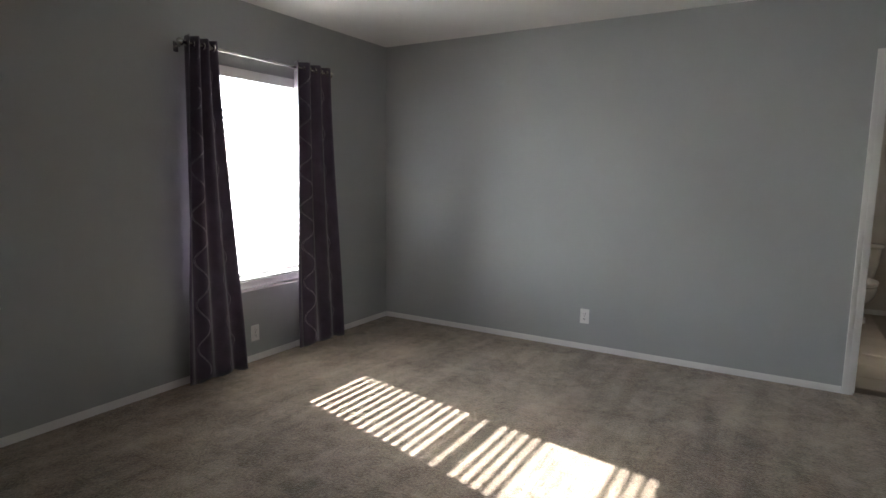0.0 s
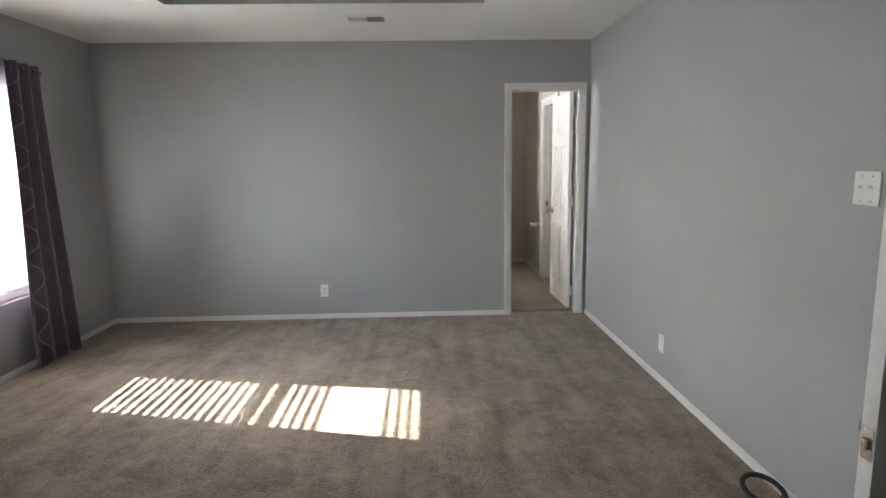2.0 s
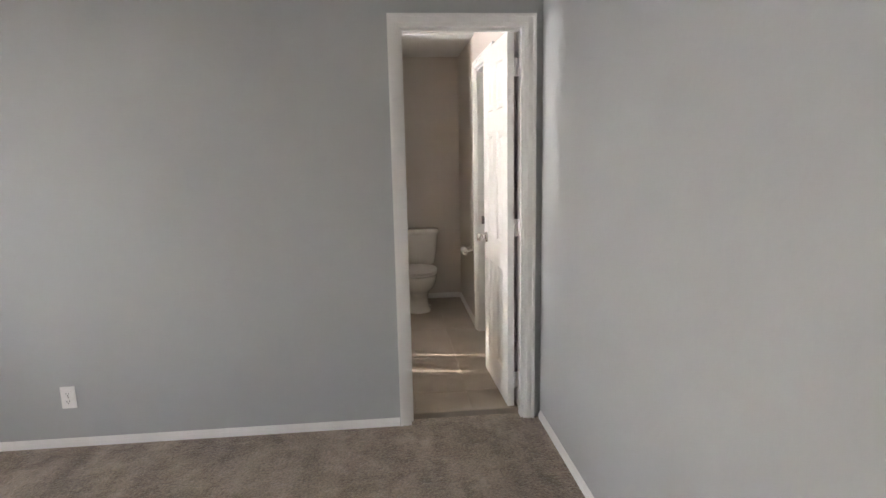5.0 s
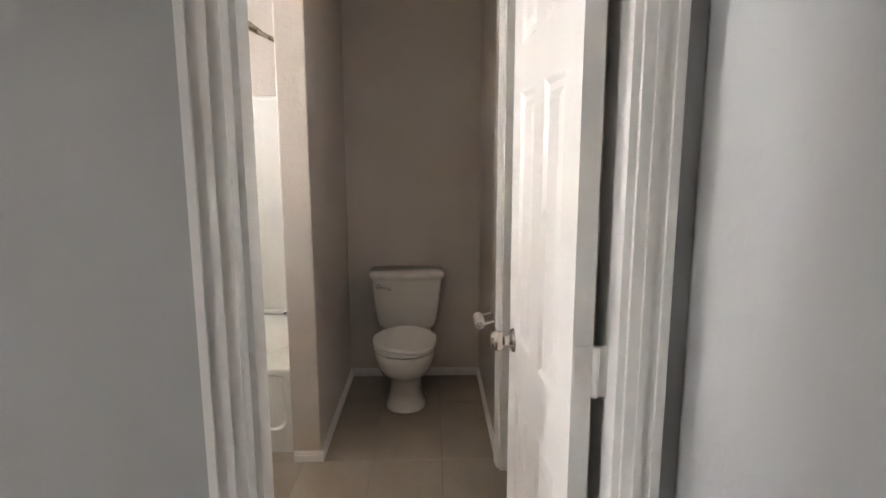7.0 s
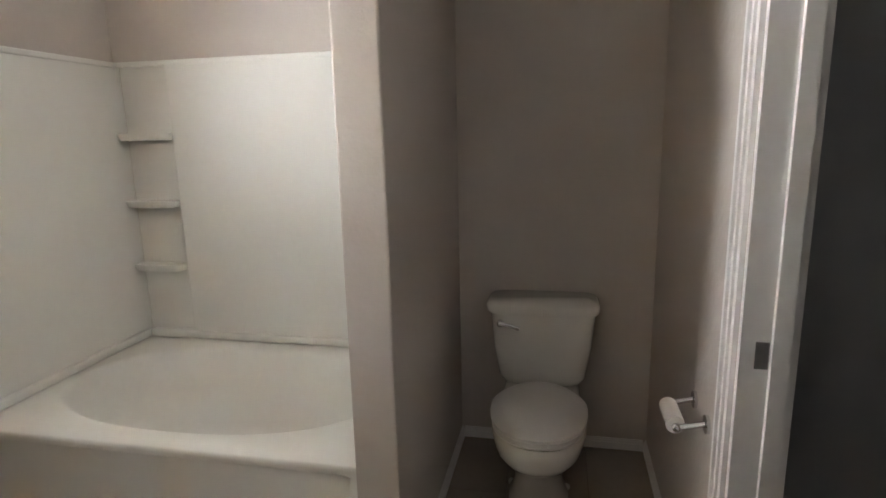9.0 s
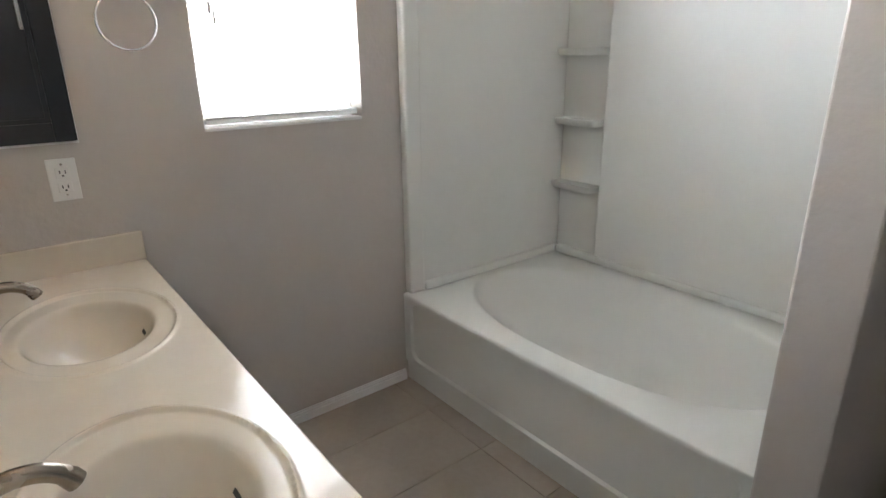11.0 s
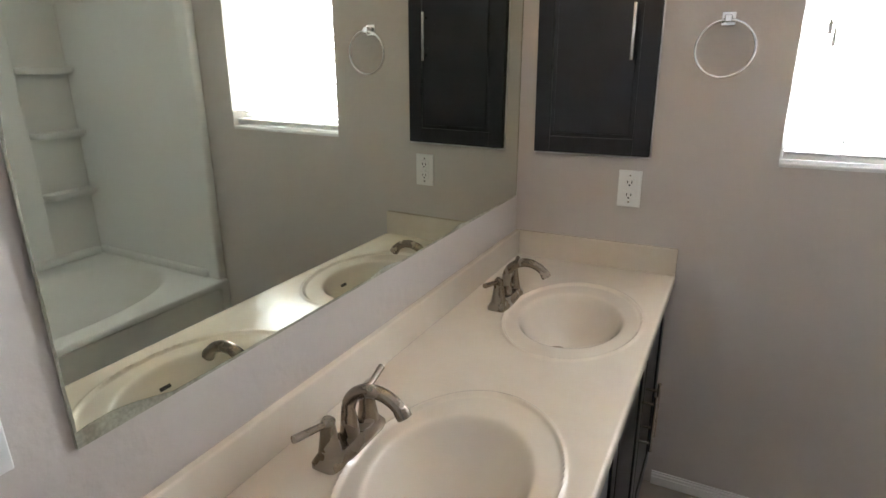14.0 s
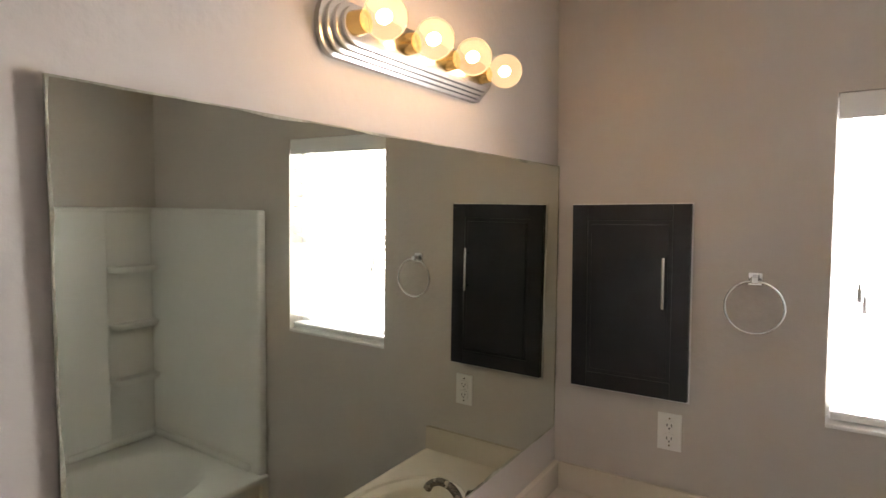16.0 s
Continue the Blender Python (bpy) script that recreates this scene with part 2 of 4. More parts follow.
# ceiling with a raised tray over the middle of the bedroom
TX0, TX1, TY0, TY1, TH = -3.185, -1.09, -4.7, -1.175, 0.22
bm = B()
box(bm, XL - 0.15, TX0, YB - 0.15, WT, H, H + 0.12)
box(bm, TX1, 0.15, YB - 0.15, WT, H, H + 0.12)
box(bm, TX0, TX1, TY1, WT, H, H + 0.12)
box(bm, TX0, TX1, YB - 0.15, TY0, H, H + 0.12)
box(bm, TX0 - 0.1, TX1 + 0.1, TY0 - 0.1, TY1 + 0.1, H + TH, H + TH + 0.1)
solid("ceiling_bedroom", bm, M_CEIL, "white textured tray ceiling", "ceiling", "structure")
bm = B()
box(bm, TX0 - 0.1, TX0 - 0.002, TY0 - 0.1, TY1 + 0.1, H + 0.121, H + TH)
box(bm, TX1 + 0.002, TX1 + 0.1, TY0 - 0.1, TY1 + 0.1, H + 0.121, H + TH)
box(bm, TX0, TX1, TY1 + 0.002, TY1 + 0.1, H + 0.121, H + TH)
box(bm, TX0, TX1, TY0 - 0.1, TY0 - 0.002, H + 0.121, H + TH)
box(bm, TX0 - 0.001, TX0 + 0.004, TY0, TY1, H + 0.003, H + TH)
box(bm, TX1 - 0.004, TX1 + 0.001, TY0, TY1, H + 0.003, H + TH)
box(bm, TX0 + 0.005, TX1 - 0.005, TY1 - 0.004, TY1 + 0.001, H + 0.003, H + TH)
box(bm, TX0 + 0.005, TX1 - 0.005, TY0 - 0.001, TY0 + 0.004, H + 0.003, H + TH)
solid("trim_tray", bm, M_WALL, "grey painted sides of the ceiling tray", "trim", "structure")
bm = B()
box(bm, XW - 0.15, 1.3, WT, YT + 0.15, H, H + 0.12)
solid("ceiling_bath", bm, M_CEIL, "white textured bathroom ceiling", "ceiling", "structure")

# walls
WY0, WY1, WZ0, WZ1 = -1.98, -0.95, 0.505, 2.02      # bedroom window
BY0, BY1, BZ0, BZ1 = 0.887, 1.448, 1.177, 2.06       # bath window
EY0, EY1 = -4.25, -3.53                             # entry doorway
CY0, CY1 = 0.74, 1.45                               # closet doorway


def x_wall(name, x0, x1, y0, y1, hole, material, label):
    bm = B()
    a, b, z0, z1 = hole
    box(bm, x0, x1, y0, a, 0, H)
    box(bm, x0, x1, b, y1, 0, H)
    box(bm, x0, x1, a, b, z1, H)
    if z0 > 0:
        box(bm, x0, x1, a, b, 0, z0)
    return solid(name, bm, material, label, "wall", "structure")


x_wall("wall_west", XL - 0.15, XL, YB, 0.0, (WY0, WY1, WZ0, WZ1), M_WALL, "matt grey painted wall with a window opening")
EAST_LEAN = 0.028                    # the east wall runs in a little towards the north corner
wall_east = x_wall("wall_east", 0.0, 0.12, YB, 0.0, (EY0, EY1, 0, DH), M_WALL, "matt grey painted wall with a doorway")
for v in wall_east.data.vertices:
    if v.co.y > -0.01:
        v.co.x -= EAST_LEAN
bm = B()
box(bm, XL - 0.15, 0.12, YB - 0.12, YB, 0, H)
solid("wall_south", bm, M_WALL, "matt grey painted wall", "wall", "structure")
# the dividing wall: a grey bedroom leaf and a greige bath leaf
for nm, y0, y1, m, lab in (("wall_north", 0.0, 0.06, M_WALL, "matt grey painted wall with a doorway"), ("wall_bath_south", 0.0605, WT, M_BWALL, "warm greige painted wall behind mirror")):
    bm = B()
    box(bm, XL - 0.15, D0 - 0.02, y0, y1, 0, H)
    box(bm, D1 + 0.02, 0.12, y0, y1, 0, H)
    box(bm, D0 - 0.02, D1 + 0.02, y0, y1, DH + 0.02, H)
    solid(nm, bm, m, lab, "wall", "structure")
x_wall("wall_bath_west", XW - 0.15, XW, WT, YT + 0.12, (BY0, BY1, BZ0, BZ1), M_BWALL, "warm greige textured wall with a small window")
x_wall("wall_bath_east", XR, XR + 0.115, WT, YT + 0.12, (CY0, CY1, 0, DH), M_BWALL, "warm greige wall with a closet doorway")
bm = B()
box(bm, XW, XR, YT, YT + 0.12, 0, H)
solid("wall_bath_north", bm, M_BWALL, "warm greige painted end wall", "wall", "structure")
PX0, PX1, PY = -1.06, -0.936, 1.535
bm = B()
box(bm, PX0, PX1, PY, YT, 0, H, 0.006)
solid("wall_partition", bm, M_BWALL, "greige partition between the bathtub and toilet", "wall", "structure")
bm = B()
box(bm, PX1, XR, PY, YT, 2.3, H - 0.001)
solid("ceiling_toilet", bm, M_CEIL, "lowered white ceiling over the toilet", "ceiling", "structure")
bm = B()
box(bm, 0.9, 1.0, 0.2, 2.2, 0, H)
box(bm, XR + 0.115, 0.9, 2.1, 2.2, 0, H)
box(bm, XR + 0.115, 0.9, 0.2, 0.3, 0, H)
solid("wall_closet", bm, M_WALL, "grey closet walls", "wall", "structure")
bm = B()
box(bm, 1.2, 1.3, -4.9, -2.6, 0, H)
box(bm, 0.12, 1.2, -4.9, -4.8, 0, H)
box(bm, 0.12, 1.2, -2.7, -2.6, 0, H)
box(bm, 0.12, 1.3, -4.9, -2.6, H, H + 0.1)
solid("wall_hall", bm, M_WALL, "grey hallway walls beyond the entry door", "wall", "structure")
bm = B()
box(bm, 0.021, 1.25, -4.9, -2.6, -0.1, -0.001)
solid("floor_hall", bm, M_CARPET, "beige hallway carpet", "floor", "structure")


def skirting(name, runs, tall=0.043, foot=0.0, label="white painted wooden baseboard"):
    """Each run: x0, y0, x1, y1 along a wall, and the side (nx, ny) that it faces."""
    bm = B()
    for x0, y0, x1, y1, nx, ny in runs:
        for z0, z1, d in ((0, tall - 0.017, 0.013), (tall - 0.017, tall - 0.007, 0.009), (tall - 0.007, tall, 0.005)):
            xs = sorted((x0, x1 + nx * d)) if nx else sorted((x0, x1))
            ys = sorted((y0, y1 + ny * d)) if ny else sorted((y0, y1))
            box(bm, xs[0], xs[1], ys[0], ys[1], foot + z0, foot + z1)
    return solid(name, bm, M_TRIM, label, "baseboard", "structure")


skirting("baseboard_bedroom", [(XL + 0.013, 0, D0 - 0.062, 0, 0, -1), (XL, YB, XL, 0, 1, 0), (0, YB, 0, EY0 - 0.07, -1, 0), (XL, YB, 0, YB, 0, 1)])
board_east = skirting("baseboard_east", [(0, EY1 + 0.07, 0, -0.02, -1, 0)])
for v in board_east.data.vertices:
    v.co.x -= EAST_LEAN * (v.co.y - EY1) / -EY1
skirting("baseboard_bath", [(XW, 0.66, XW, 1.597, 1, 0), (PX1 + 0.013, YT, XR - 0.013, YT, 0, -1), (PX1, PY, PX1, YT, 1, 0), (XR, CY1 + 0.066, XR, YT, -1, 0), (PX0 + 0.004, PY, PX1 + 0.013, PY, 0, -1), (-0.995, YM, D0 - 0.066, YM, 0, 1), ], 0.048, FB)
skirting("baseboard_closet", [(XR + 0.128, 2.1, 0.9, 2.1, 0, -1)])


def casing_y(bm, xa, xb, top, y, s):
    """Moulded casing round an opening in a wall that faces along y; s: the way it faces."""
    for d0, d1, h in ((0.0, 0.018, 0.010), (0.018, 0.030, 0.016), (0.030, 0.046, 0.012), (0.046, 0.060, 0.019)):
        ys = sorted((y, y + s * h))
        box(bm, xa - d1, xa - d0, *ys, 0, top + d0)
        box(bm, xb + d0, xb + d1, *ys, 0, top + d0)
        box(bm, xa - d1, xb + d1, *ys, top + d0, top + d1)
    return bm


def casing_x(bm, ya, yb, top, x, s):
    for d0, d1, h in ((0.0, 0.018, 0.010), (0.018, 0.030, 0.016), (0.030, 0.046, 0.012), (0.046, 0.060, 0.019)):
        xs = sorted((x, x + s * h))
        box(bm, *xs, ya - d1, ya - d0, 0, top + d0)
        box(bm, *xs, yb + d0, yb + d1, 0, top + d0)
        box(bm, *xs, ya - d1, yb + d1, top + d0, top + d1)
    return bm


# bathroom doorway: casing, jamb and stop
bm = B()
casing_y(bm, D0, D1 + 0.012, DH, 0, -1)
solid("trim_bath_door", bm, M_TRIM, "white moulded casing round the bathroom doorway", "trim", "structure")
bm = B()
box(bm, D0 - 0.02, D0, 0.001, WT - 0.001, 0, DH + 0.02)
box(bm, D1, D1 + 0.019, 0.001, WT - 0.001, 0, DH + 0.02)
box(bm, D0, D1, 0.001, WT - 0.001, DH, DH + 0.02)
box(bm, D0, D0 + 0.011, 0.03, 0.075, 0, DH - 0.011)
box(bm, D0, D1, 0.03, 0.055, DH - 0.011, DH)
solid("trim_bath_jamb", bm, M_TRIM, "white painted door jamb", "trim", "structure")
bm = B()
casing_x(bm, CY0, CY1, DH, XR, -1)
box(bm, XR + 0.001, XR + 0.114, CY1 - 0.018, CY1, 0, DH)
box(bm, XR + 0.001, XR + 0.114, CY0, CY0 + 0.018, 0, DH)
box(bm, XR + 0.001, XR + 0.114, CY0 + 0.018, CY1 - 0.018, DH - 0.018, DH)
box(bm, XR + 0.06, XR + 0.095, CY1 - 0.03, CY1 - 0.018, 0, DH - 0.018)
solid("trim_closet_door", bm, M_TRIM, "white casing and jamb of the closet doorway", "trim", "structure")
bm = B()
box(bm, XR + 0.03, XR + 0.058, CY1 - 0.021, CY1 - 0.017, 0.89, 0.95)
solid("strike_plate", bm, M_STEEL, "brushed metal strike plate on the closet jamb", "strike plate")
bm = B()
casing_x(bm, EY0, EY1, DH, 0, -1)
box(bm, 0.001, 0.119, EY0, EY0 + 0.018, 0, DH)
box(bm, 0.001, 0.119, EY1 - 0.018, EY1, 0, DH)
box(bm, 0.001, 0.119, EY0 + 0.018, EY1 - 0.018, DH - 0.018, DH)
solid("trim_entry_door", bm, M_TRIM, "white casing and jamb of the entry doorway", "trim", "structure")


# ---- doors: six moulded panels on each face ----
def panel_door(name, width, label, m):
    """A leaf from its hinge edge at the origin along +y, thickness along x, centred; then set at m."""
    th, z0, z1 = 0.0175, 0.046, 2.022
    d = thing(name, (0, 0, 0), label, "door", kind="structure")
    st, mid = 0.1, 0.09
    pw = (width - 2 * st - mid) / 2
    cols = [(st, st + pw), (st + pw + mid, width - st)]
    rows = [(0.22, 0.79), (0.94, 1.55), (1.66, 1.91)]
    bm = B()
    ys = [0, cols[0][0], cols[0][1], cols[1][0], cols[1][1], width]
    zs = [z0, rows[0][0], rows[0][1], rows[1][0], rows[1][1], rows[2][0], rows[2][1], z1]
    for s in (-1, 1):
        for i in range(5):
            for j in range(7):
                a, b, c, e = ys[i], ys[i + 1], zs[j], zs[j + 1]
                levels = [(0, 0)]
                if i in (1, 3) and j in (1, 3, 5):
                    levels = [(0, 0), (0.012, 0.007), (0.026, 0.007), (0.044, 0.002)]
                prev = None
                for ins, dep in levels:
                    ring = [bm.verts.new((s * (th - dep), y, z)) for y, z in ((a + ins, c + ins), (b - ins, c + ins), (b - ins, e - ins), (a + ins, e - ins))]
                    if prev:
                        for k in range(4):
                            bm.faces.new((prev[k], prev[(k + 1) % 4], ring[(k + 1) % 4], ring[k]))
                    prev = ring
                bm.faces.new(prev)
    bmesh.ops.remove_doubles(bm, verts=bm.verts, dist=0.0002)
    for y0, y1, c, e in ((0, 0, z0, z1), (width, width, z0, z1)):
        bm.faces.new([bm.verts.new(p) for p in ((-th, y0, c), (th, y0, c), (th, y0, e), (-th, y0, e))])
    for z in (z0, z1):
        bm.faces.new([bm.verts.new(p) for p in ((-th, 0, z), (th, 0, z), (th, width, z), (-th, width, z))])
    leaf = part("door_leaf", bm, M_DOOR, d)
    ky = width - 0.062
    for s in (-1, 1):
        bm = B()
        cyl(bm, (s * th, ky, 0.915), (s * (th + 0.008), ky, 0.915), 0.032, 0.028, 28)
        cyl(bm, (s * (th + 0.008), ky, 0.915), (s * (th + 0.03), ky, 0.915), 0.012, 0.014)
        prof = [(0.026, 0.014), (0.032, 0.022), (0.042, 0.0275), (0.052, 0.026), (0.06, 0.02), (0.063, 0.0)]
        secs = []
        for dx, r in prof:
            secs.append([(s * (th + dx), ky + max(r, 0.001) * math.cos(a), 0.915 + max(r, 0.001) * math.sin(a)) for a in (2 * math.pi * k / 28 for k in range(28))])
        loft(bm, secs)
        part("door_knob", bm, M_STEEL, d, "brushed steel round knob", smooth=40)
    bm = B()
    box(bm, -0.0125, 0.0125, width - 0.001, width + 0.0015, 0.885, 0.945)
    box(bm, -0.007, 0.007, width, width + 0.009, 0.905, 0.925, 0.002)
    part("latch", bm, M_STEEL, d, "steel latch plate")
    for z in (0.2, 1.04, 1.85):
        bm = B()
        box(bm, -0.0155, 0.0165, -0.0025, 0.0005, z - 0.045, z + 0.045)
        cyl(bm, (0.022, -0.004, z - 0.045), (0.022, -0.004, z + 0.045), 0.0055)
        box(bm, 0.022, 0.045, -0.004, -0.002, z - 0.045, z + 0.045)
        part("hinge", bm, M_TRIM, d, "white painted hinge", smooth=40)
    d.matrix_world = m
    return d


panel_door("door_1", 0.6, "white six-panel door standing open into the bathroom", pose(-0.178, 0.05, 0, 0, 0, 2.0))
panel_door("door_2", 0.71, "white six-panel entry door standing open", pose(-0.01, -4.215, 0, 0, 0, 89.3))


# ---- windows with blinds ----
def slat_mesh(name, w, length, slots):
    """A thin curved slat with small slots through its middle for the cords."""
    bm = B()

    def strip(u0, u1, y0, y1):
        n = 3
        top = [(u0 + (u1 - u0) * k / n) for k in range(n + 1)]
        ring = [(u, 0.002 * math.cos(u / w * math.pi) + 0.0014) for u in top] + [(u, 0.002 * math.cos(u / w * math.pi) - 0.0014) for u in top[::-1]]
        loft(bm, [[(u, y0, z) for u, z in ring], [(u, y1, z) for u, z in ring]])

    strip(-w / 2, -0.0085, -length / 2, length / 2)
    strip(0.0085, w / 2, -length / 2, length / 2)
    edges = [-length / 2]
    for c in slots:
        edges += [(c - 0.5) * length - 0.01, (c - 0.5) * length + 0.01]
    edges.append(length / 2)
    for a, b in zip(edges[::2], edges[1::2]):
        strip(-0.0085, 0.0085, a, b)
    return finish(bm, name, M_BLIND, 50)


def window(name, x, y0, y1, z0, z1, label, tilt, clear, pitch, cords, foot, rails, stack, tassels):
    """In a wall that faces +x at x. tilt: degrees of each slat; clear: heights at which slats lie along the sun."""
    w = thing(name, (x, (y0 + y1) / 2, z0), label, "window", kind="structure")
    xo = x - 0.11
    bm = B()
    f = 0.04
    for a in ((y0, y0 + f, z0, z1), (y1 - f, y1, z0, z1), (y0 + f, y1 - f, z0, z0 + foot), (y0 + f, y1 - f, z1 - f, z1)):
        box(bm, xo - 0.03, xo + 0.03, *a)
    part("window_frame", bm, M_VINYL, w)
    for a, b in rails:
        bm = B()
        box(bm, xo - 0.01, xo + 0.01, y0 + f, y1 - f, a, b)
        part("meeting_rail", bm, M_VINYL, w)
    for a, b in ((z0 + f, rails[0][0]), (rails[-1][1], z1 - f)):
        bm = B()
        box(bm, xo - 0.002, xo + 0.002, y0 + f, y1 - f, a, b)
        part("pane", bm, M_GLASS, w, "clear glass").visible_shadow = False
    bm = B()
    box(bm, x - 0.078, x + 0.004, y0 + 0.002, y1 - 0.002, z0 + 0.0005, z0 + 0.012, 0.003)
    part("window_sill", bm, M_TRIM, w)
    blind = thing("window_blind", (x - 0.04, (y0 + y1) / 2, z1), "white slatted blind hanging in the window", "blind")
    bm = B()
    box(bm, x - 0.068, x - 0.012, y0 + 0.006, y1 - 0.006, z1 - 0.05, z1 - 0.002, 0.003)
    box(bm, x - 0.011, x - 0.004, y0 + 0.004, y1 - 0.004, z1 - 0.068, z1 - 0.002, 0.002)
    part("headrail", bm, M_BLIND, blind)
    bm = B()
    zb = z0 + 0.02
    box(bm, x - 0.064, x - 0.016, y0 + 0.01, y1 - 0.01, zb, zb + 0.016, 0.003)
    part("bottom_rail", bm, M_BLIND, blind)
    me = slat_mesh("slat", 0.05, y1 - y0 - 0.02, cords)
    for k in range(stack):
        ob = new("slat", me)
        ob.parent = blind
        ob.matrix_parent_inverse = Matrix.Translation(blind.location).inverted()
        ob.matrix_basis = pose(x - 0.04, (y0 + y1) / 2, zb + 0.019 + 0.005 * k, 0, 0, 0)
    z = zb + 0.045 + 0.005 * stack
    while z < z1 - 0.075:
        ob = new("slat", me)
        ob.parent = blind
        ob.matrix_parent_inverse = Matrix.Translation(blind.location).inverted()
        a = clear if any(p <= z <= q for p, q in CLEAR.get(name, ())) else tilt + random.uniform(-1.2, 1.2)
        ob.matrix_basis = pose(x - 0.04, (y0 + y1) / 2, z, 0, a, 0)
        z += pitch
    for c in cords:
        bm = B()
        for dx in (-0.065, -0.015):
            cyl(bm, (x + dx, y0 + c * (y1 - y0), zb + 0.01), (x + dx, y0 + c * (y1 - y0), z1 - 0.05), 0.0016, seg=6)
        part("ladder_cord", bm, M_BLIND, blind)
    for y, z in tassels:
        bm = B()
        cyl(bm, (x - 0.006, y, z + 0.03), (x - 0.006, y, z1 - 0.06), 0.001, seg=6)
        part("pull_cord", bm, M_BLIND, blind)
        bm = B()
        cyl(bm, (x - 0.006, y, z - 0.018), (x - 0.006, y, z + 0.012), 0.006, 0.0045, 14)
        cyl(bm, (x - 0.006, y, z + 0.012), (x - 0.006, y, z + 0.032), 0.0045, 0.0015, 14)
        part("tassel", bm, M_VINYL, blind, "white plastic cord tassel", smooth=40)
    return w


CLEAR = {"window_1": ((1.52, 1.75),)}
window("window_1", XL, WY0, WY1, WZ0, WZ1, "white vinyl single-hung window with sunlit blinds", 8, 35, 0.044, (0.3, 0.7), 0.125, ((1.281, 1.314), (1.339, 1.376)), 5, ())
window("window_2", XW, BY0, BY1, BZ0, BZ1, "small white vinyl window with blinds", -15, 35, 0.042, (0.25, 0.82), 0.055, ((1.597, 1.64),), 1, ((0.95, 1.537), (0.962, 1.508)))

# outside: one ground sheet
bm = B()
box(bm, -400, 400, -400, 400, -0.4, -0.3)
solid("ground", bm, M_GROUND, "pale dry ground outside the windows", "ground", "structure")


# ---- bedroom things ----
def curtain(y_top, y_bot, label, seed):
    rnd = random.Random(seed)
    zt, zb, xc = 2.125, 0.015, XL + 0.105
    c = thing("curtain", (xc, (y_bot[0] + y_bot[1]) / 2, 0), label, "curtain", "curtains on the bedroom rod")
    nu, nv, folds = 90, 44, 3
    ph = rnd.uniform(0, 6)

    def surf(u, v):
        e = v ** 1.15
        a = y_top[0] + (y_bot[0] - y_top[0]) * e
        b = y_top[1] + (y_bot[1] - y_top[1]) * e
        k = u + 0.018 * math.sin(9 * u + 5 * v + ph)
        amp = 0.042 * (1 - 0.15 * v) * (0.8 + 0.3 * math.sin(3 * u + ph + 2 * v))
        return Vector((xc + amp * math.sin(2 * math.pi * folds * k + ph + 0.5 * math.sin(2.4 * v + ph)) - 0.01 * v, a + (b - a) * k, zt + (zb - zt) * v + 0.012 * math.sin(17 * u + ph) * (v > 0.98)))

    bm = B()
    g = [[bm.verts.new(surf(i / nu, j / nv)) for i in range(nu + 1)] for j in range(nv + 1)]
    for j in range(nv):
        for i in range(nu):
            bm.faces.new((g[j][i], g[j][i + 1], g[j + 1][i + 1], g[j + 1][i]))
    cloth = part("cloth", bm, M_CURT, c, smooth=80)
    s = cloth.modifiers.new("thickness", "SOLIDIFY")
    s.thickness = 0.003
    for centre, sgn in ((0.27, 1), (0.285, 1), (0.78, -1)):
        bm = B()
        pts = []
        for k in range(121):
            v = 0.03 + 0.95 * k / 120
            u = centre + 0.085 * sgn * math.sin(v * 2 * math.pi * 7.5)
            pts.append(surf(u, v) + Vector((0.004, 0, 0)))
        tube(bm, pts, 0.0018, 6)
        part("embroidery", bm, M_THREAD, c, "silvery wavy embroidered line")
    for k in range(6):
        u = (k + 0.5) / 6
        yy = y_top[0] + (y_top[1] - y_top[0]) * u
        bm = B()
        tube(bm, [Vector((xc + 0.021 * math.cos(a), yy, 2.082 + 0.021 * math.sin(a))) for a in (2 * math.pi * q / 20 for q in range(20))], 0.004, 8, True)
        part("grommet", bm, M_STEEL, c, "metal grommet", smooth=60)
    return c


curtain((-2.09, -1.88), (-2.17, -1.735), "dark plum curtain with wavy embroidery, hanging to the floor", 3)
curtain((-1.235, -0.87), (-1.245, -0.745), "dark plum curtain with silvery wavy lines, drawn aside", 8)
rod = thing("curtain_rod", (XL, -1.5, 2.08), "thin dark metal curtain rod with ball finials", "curtain rod")
bm = B()
cyl(bm, (XL + 0.105, -2.12, 2.082), (XL + 0.105, -0.85, 2.082), 0.009)
part("pole", bm, M_STEEL, rod, smooth=40)
for y in (-2.12, -0.85):
    bm = B()
    ball(bm, (XL + 0.105, y, 2.082), 0.022)
    part("finial", bm, M_STEEL, rod, smooth=60)
    bm = B()
    cyl(bm, (XL, y + (0.04 if y < -1.5 else -0.04), 2.07), (XL + 0.105, y + (0.04 if y < -1.5 else -0.04), 2.072), 0.006)
    box(bm, XL, XL + 0.004, y + (0.025 if y < -1.5 else -0.055), y + (0.055 if y < -1.5 else -0.025), 2.04, 2.1)
    part("bracket", bm, M_STEEL, rod, smooth=40)


